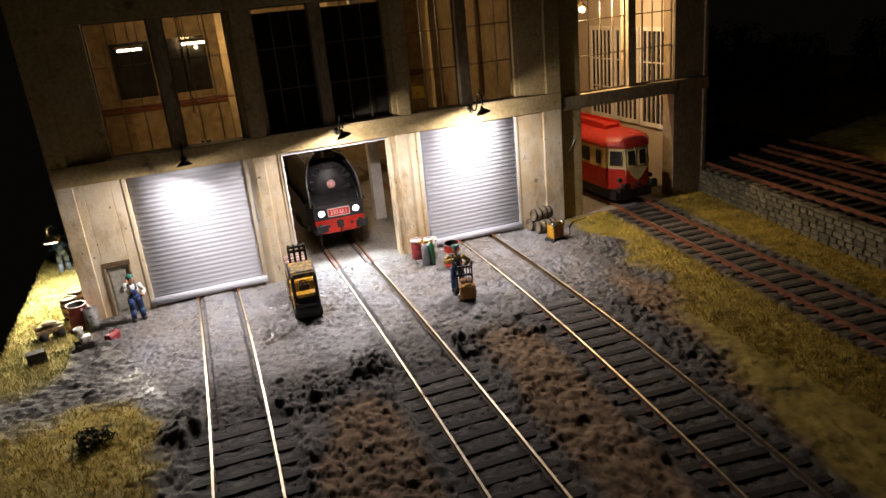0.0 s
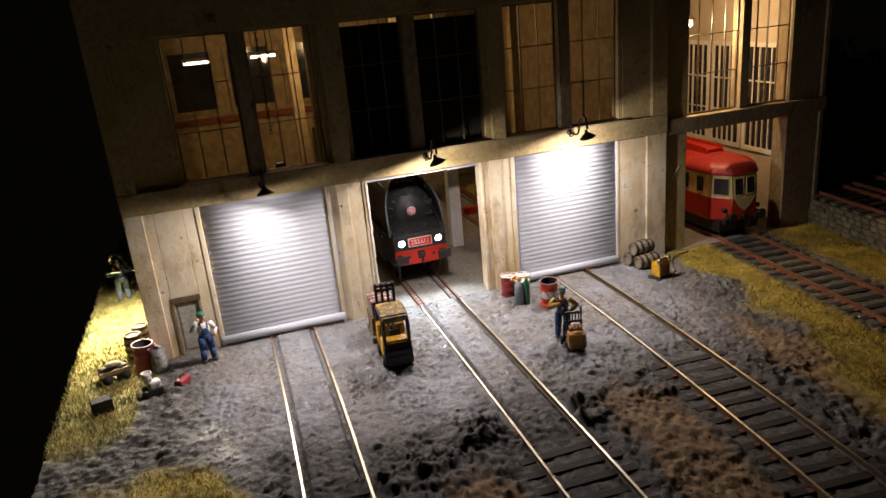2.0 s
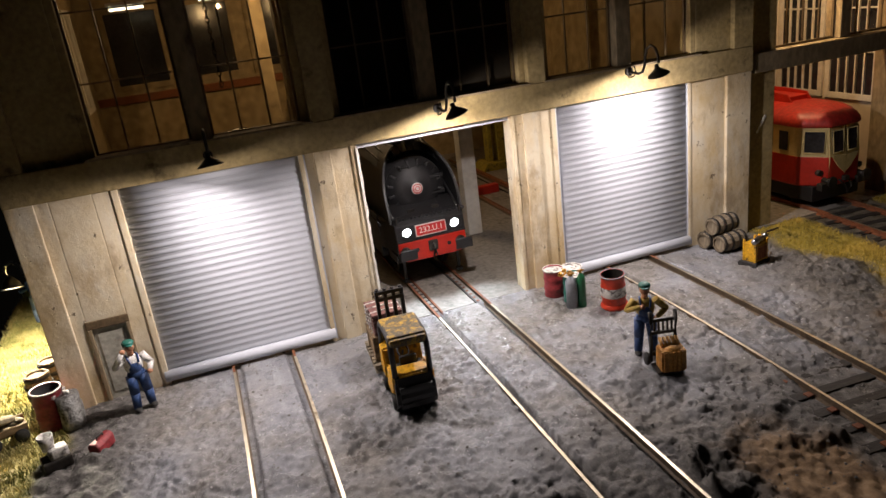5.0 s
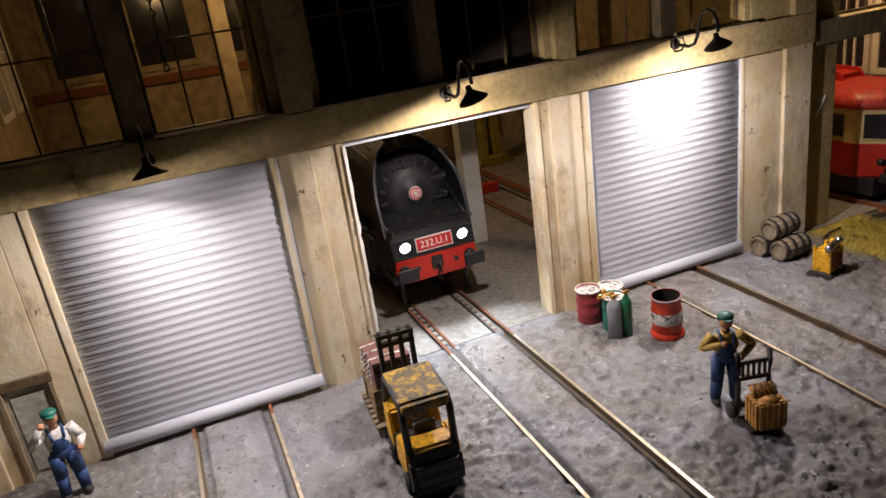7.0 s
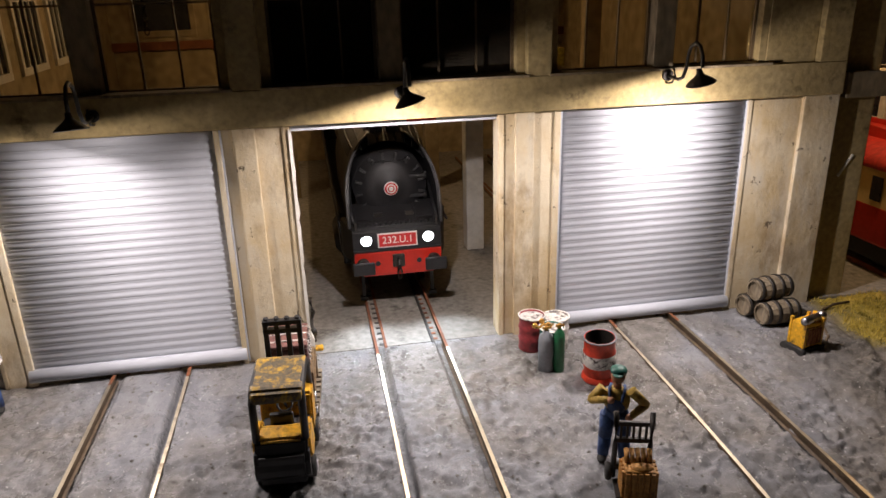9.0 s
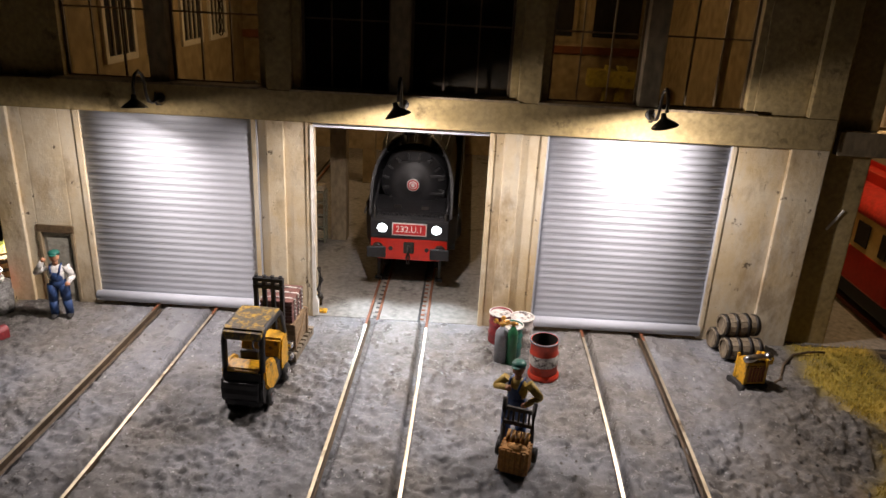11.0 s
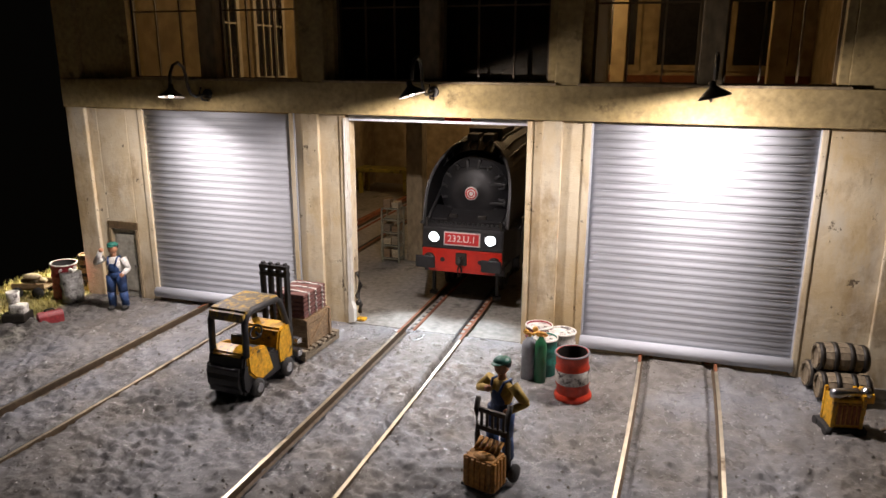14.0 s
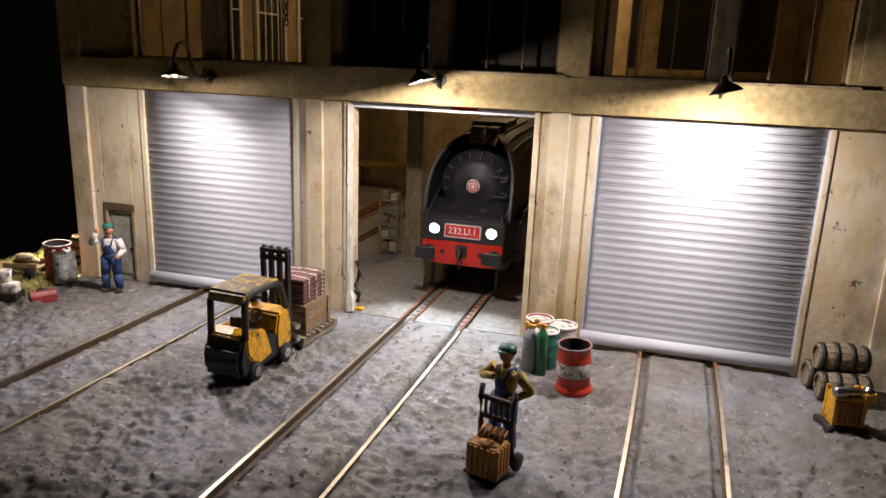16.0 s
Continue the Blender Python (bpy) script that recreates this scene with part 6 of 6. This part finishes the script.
part("sheet", make((box, -8, 8, -4, 4, 0, 0.6, 0.1), (box, -4, 9, -3, 5, 0.6, 1.2, 0.1)), M_LABEL, pb)
cbn = thing("cabinet", "plain brown cabinet under the window", "cabinet", at=(-82, 30, 0.05))
part("body", make((box, -12, 12, -6, 6, 0, 50, 0.3)), M_WOOD, cbn)
for s in (-1, 1):
    part("door", make((box, s * 6 - 5.6, s * 6 + 5.6, -6.6, -6.0, 2, 48, 0.2)), M_WOOD, cbn)
ch = bmesh.new()
for k in range(30):
    a = k % 2 * 90
    t = bmesh.new()
    pts = [(0.55 * math.cos(u), 0, 0.95 * math.sin(u)) for u in [2 * math.pi * j / 8 for j in range(9)]]
    tube(t, pts, 0.2, 5)
    t.transform(pose(-56, 24, 78 + k * 1.5, 0, 0, a))
    merge(ch, t)
single("hoist_chain", ch, M_IRON, "dark iron hoist chain hanging from the roof", "chain")
cb = bmesh.new()
box(cb, -0.15, 0.15, -0.15, 0.15, 122, WALL_TOP)
single("chain_hanger", cb, M_IRON, "thin iron hanger under the roof", "hanger", (-56, 24, 0))

# ---------------------------------------------------------------- bank with retaining wall, yard tracks and bushes
rw = thing("retaining_wall", "pale mossy stone retaining wall along the bank", "wall", kind="structure")
bm = bmesh.new()
ys = list(np.arange(-330, 31, 10.0))
rows = [[bm.verts.new((float(track_bank(y)) + dx, y, z)) for dx, z in ((0.8, -2), (1.8, 12.0), (5.5, 12.0), (5.5, -2))] for y in ys]
for a, b in zip(rows, rows[1:]):
    for i in range(4):
        bm.faces.new((a[i], a[(i + 1) % 4], b[(i + 1) % 4], b[i]))
part("wall_core", bm, M_ROCK, rw)
blocks = []
for k in range(4):
    bm = bmesh.new()
    box(bm, -1.0, 1.0, -2.1 - 0.3 * k, 2.1 + 0.3 * k, -1.15, 1.15, 0.35)
    for v in bm.verts:
        v.co += Vector((random.uniform(-0.18, 0.18), random.uniform(-0.2, 0.2), random.uniform(-0.15, 0.15)))
    blocks.append(mesh_of(bm, "stone", M_STONE))
for r in range(5):
    y = 8.0 - random.uniform(0, 3)
    while y > -200:
        k = random.randrange(4)
        half_len = 2.1 + 0.3 * k
        yc = y - half_len
        z = 1.1 + r * 2.5
        shared("stone", blocks[k], rw, shift(float(track_bank(yc)) + 0.85 + r * 0.2 + random.uniform(-0.15, 0.2), yc, z, -math.degrees(math.atan(0.145)) + random.uniform(-2, 2)))
        y -= half_len * 2 + 0.35
cop = [mesh_of(make((box, -2.2, 2.2, -3.6, 3.6, -0.7, 0.7, 0.3)), "coping_stone", M_STONE)]
for k in range(28):
    yc = 5 - k * 7.5
    shared("coping_stone", cop[0], rw, shift(float(track_bank(yc)) + 2.6, yc, 13.4 + random.uniform(-0.15, 0.15), -8 + random.uniform(-1.5, 1.5)))

for k in range(3):
    xo = 213 + k * 24
    tr = thing("siding_track", "rusty disused siding rails on the raised bank", "railway track", group="siding tracks", kind="structure")
    ys = np.arange(-330, 200, 10.0)
    xs = xo + 0.10 * np.minimum(ys, 60)
    for s in (-8.7, 8.7):
        part("rail", rail_mesh(xs + s, ys, 15.9 + k * 0.6, s), [M_RAILTOP, M_RUST, M_RUST], tr)
    for y in np.arange(-200, 120, 7.5):
        shared("sleeper", SLEEPER, tr, shift(float(xo + 0.10 * min(y, 60)), float(y), 14.2 + k * 0.6, -5.7))


def scatter_mesh(name, places, make_tri, materials, label, category):
    verts, faces = [], []
    for p in places:
        v, f = make_tri(*p)
        o = len(verts)
        verts += v
        faces += [tuple(o + i for i in t) for t in f]
    m = bpy.data.meshes.new(name)
    m.from_pydata([(a * MM, b * MM, c * MM) for a, b, c in verts], [], faces)
    m.materials.append(materials)
    return tagged(new(name, m), label, category, kind="stuff")


def blade(x, y, z, h):
    a = random.uniform(0, 6.283)
    w, lx, ly = 0.16, random.uniform(-0.6, 0.6) * h, random.uniform(-0.6, 0.6) * h
    return [(x - w * math.cos(a), y - w * math.sin(a), z - 0.2), (x + w * math.cos(a), y + w * math.sin(a), z - 0.2), (x + lx, y + ly, z + h)], [(0, 1, 2)]


def pebble(x, y, z, r):
    v = [(x + r * random.uniform(0.6, 1.2) * dx, y + r * random.uniform(0.6, 1.2) * dy, z + r * random.uniform(0.5, 0.9) * dz) for dx, dy, dz in ((1, 0, 0), (-1, 0, 0), (0, 1, 0), (0, -1, 0), (0, 0, 1), (0, 0, -1))]
    return v, [(0, 2, 4), (2, 1, 4), (1, 3, 4), (3, 0, 4), (2, 0, 5), (1, 2, 5), (3, 1, 5), (0, 3, 5)]


def cast(n, x0, x1, y0, y1, which, limit, seed):
    rng = np.random.default_rng(seed)
    xs, ys = rng.uniform(x0, x1, n), rng.uniform(y0, y1, n)
    zz = zones(xs, ys)[which]
    keep = zz > limit + rng.uniform(0, 0.4, n)
    xs, ys = xs[keep], ys[keep]
    return xs, ys, height(xs, ys)


M_GRASSBLADE = mat("yellow_green_fibres", (0.52, 0.39, 0.05), (0.58, 0.44, 0.09), 60, 0.85, bump=0, c3=(0.14, 0.12, 0.02), c3_at=0.60)
M_STRAWBLADE = mat("straw_fibres", (0.56, 0.49, 0.22), (0.44, 0.38, 0.13), 60, 0.85, bump=0, c3=(0.15, 0.17, 0.035), c3_at=0.54)
M_PEBBLE = mat("ash_pebbles", (0.16, 0.15, 0.135), (0.30, 0.285, 0.26), 400, 0.8, bump=0.3)
xs, ys, zs = cast(60000, 95, 200, -230, 10, 0, 0.3, 3)
scatter_mesh("grass", [(a, b, c, random.uniform(0.5, 1.5)) for a, b, c in zip(xs, ys, zs)], blade, M_GRASSBLADE, "short yellow-green static grass", "grass")
xs, ys, zs = cast(16000, -146, -80, -200, -70, 0, 0.3, 4)
scatter_mesh("grass", [(a, b, c, random.uniform(0.5, 1.5)) for a, b, c in zip(xs, ys, zs)], blade, M_GRASSBLADE, "short yellow-green static grass in the corner", "grass")
xs, ys, zs = cast(26000, -146, -108, -70, 120, 1, 0.3, 5)
scatter_mesh("straw", [(a, b, c, random.uniform(0.6, 2.0)) for a, b, c in zip(xs, ys, zs)], blade, M_STRAWBLADE, "dry straw-coloured fibres beside the shed", "straw")
rng = np.random.default_rng(8)
px_, py_ = rng.uniform(-140, 118, 9000), -np.abs(rng.normal(0, 1, 9000)) * 110
pz_ = height(px_, py_)
pg, ps, pb, pp = zones(px_, py_)
keep = (rng.uniform(0, 1, 9000) > pp * 0.72 + (pg + ps) * 0.9) & (py_ > -240)
scatter_mesh("gravel", [(a, b, c, random.choice((0.2, 0.28, 0.36, 0.5))) for a, b, c in zip(px_[keep], py_[keep], pz_[keep])], pebble, M_PEBBLE, "loose dark ash and gravel crumbs", "gravel")


def bush(label, at, r, h, count, seed):
    rnd = random.Random(seed)
    b = thing("bush", label, "bush", at=at, group="bushes")
    bm = bmesh.new()
    for k in range(7):
        a = rnd.uniform(0, 6.28)
        tube(bm, [(0, 0, -0.5), (r * 0.25 * math.cos(a), r * 0.25 * math.sin(a), h * 0.4), (r * 0.6 * math.cos(a), r * 0.6 * math.sin(a), h * rnd.uniform(0.6, 0.9))], 0.3 + r * 0.02, 5)
    part("stem", bm, M_WOOD, b)
    verts, faces = [], []
    for k in range(count):
        a, e, q = rnd.uniform(0, 6.28), rnd.uniform(0, 1), rnd.uniform(0.35, 1.0) ** 0.5
        lump = 0.75 + 0.25 * math.sin(3 * a + seed) + 0.15 * math.sin(7 * a + 5 * e)
        c = Vector((r * q * lump * math.cos(a) * math.sqrt(max(0, 1 - (e - 0.3) ** 2)), r * q * lump * math.sin(a) * math.sqrt(max(0, 1 - (e - 0.3) ** 2)), h * e * (0.7 + 0.3 * q)))
        s = rnd.uniform(0.5, 1.1) * (0.5 + r * 0.045)
        o = len(verts)
        for _ in range(4):
            verts.append(c + Vector((rnd.uniform(-1, 1), rnd.uniform(-1, 1), rnd.uniform(-1, 1))) * s)
        faces += [(o, o + 1, o + 2), (o, o + 2, o + 3)]
    m = bpy.data.meshes.new("foliage")
    m.from_pydata([v * MM for v in verts], [], faces)
    m.materials.append(M_LEAF)
    f = new("foliage", m)
    f.parent = b


bush("small charred dark shrub in yellow grass", (-106, -104, 0.5), 6, 3.5, 700, 1)
bush("dark green shrub behind the shed corner", (-133, 105, 0.3), 9, 18, 1200, 2)
bush("dark green shrub beside the shed wall", (-124, 92, 0.3), 8, 24, 1200, 9)
for k, (x, y, z, r, h) in enumerate(((300, 130, 14, 30, 52), (345, 150, 16, 34, 60), (395, 130, 18, 30, 46), (440, 90, 20, 32, 50), (330, 60, 18, 16, 26), (470, 30, 22, 34, 60), (420, -20, 22, 22, 34))):
    bush("dim overgrown bush on the far bank", (x, y, z - 1), r, h, 2200, 20 + k)
rk = thing("rock_face", "dim craggy rock face behind the siding tracks", "rock", at=(370, 200, 10))
for k in range(16):
    t = bmesh.new()
    bmesh.ops.create_icosphere(t, subdivisions=3, radius=1)
    sx, sy, sz = random.uniform(14, 26), random.uniform(10, 18), random.uniform(18, 40)
    o = Vector((random.uniform(-100, 110), random.uniform(-50, 40), 0))
    for v in t.verts:
        d = noise.noise(v.co * 2.2 + o) * 0.35 + noise.noise(v.co * 6 + o) * 0.15
        v.co = o + Vector((v.co.x * sx, v.co.y * sy, v.co.z * sz)) * (1 + d)
    part("boulder", t, M_ROCK, rk)

# ragged strip of white filler on the edge of the open doorway
bm = bmesh.new()
rows = []
for k in range(30):
    z = 0.5 + k * 1.95
    w = 0.15 + 0.45 * noise.noise(Vector((0, 0, z * 0.6))) + (0.7 if k < 3 else 0)
    rows.append([bm.verts.new(p) for p in ((-25.0, -0.8 - 0.4 * w, z), (-24.4 + w, -0.6, z), (-24.5 + w, 1.4, z), (-25.0, 1.4, z))])
for a, b in zip(rows, rows[1:]):
    for i in range(4):
        bm.faces.new((a[i], a[(i + 1) % 4], b[(i + 1) % 4], b[i]))
bm.faces.new(rows[0]), bm.faces.new(rows[-1])
single("filler_strip", bm, M_WHITE, "ragged white filler along the open door jamb", "trim", kind="structure")

# whitewash splashes beside the first track, cement smears between the rails of the third
def splat(x, y, z, r):
    n_s = 9
    st_y = random.uniform(1.2, 3.0)
    ring = [(x + r * random.uniform(0.5, 1.2) * math.cos(2 * math.pi * k / n_s), y + st_y * r * random.uniform(0.5, 1.2) * math.sin(2 * math.pi * k / n_s), z - 0.12) for k in range(n_s)]
    return ring + [(x, y, z + 0.16)], [(k, (k + 1) % n_s, n_s) for k in range(n_s)]


rng = np.random.default_rng(12)
sx_, sy_ = np.concatenate([rng.normal(-77, 1.6, 50), rng.normal(62.5, 3.6, 90), rng.normal(50, 2.0, 60), rng.uniform(-95, 95, 700)]), np.concatenate([rng.uniform(-92, -18, 50), rng.uniform(-86, -14, 90), rng.uniform(-80, -12, 60), rng.uniform(-95, -4, 700)])
scatter_mesh("cement_splash", [(a, b, float(c), random.choice((0.09, 0.12, 0.16, 0.2, 0.3))) for a, b, c in zip(sx_, sy_, height(sx_, sy_))], splat, mat("dry_whitewash", (0.60, 0.59, 0.57), (0.46, 0.45, 0.44), 400, 0.35, bump=0.5), "dried pale splashes on the yard", "splash")
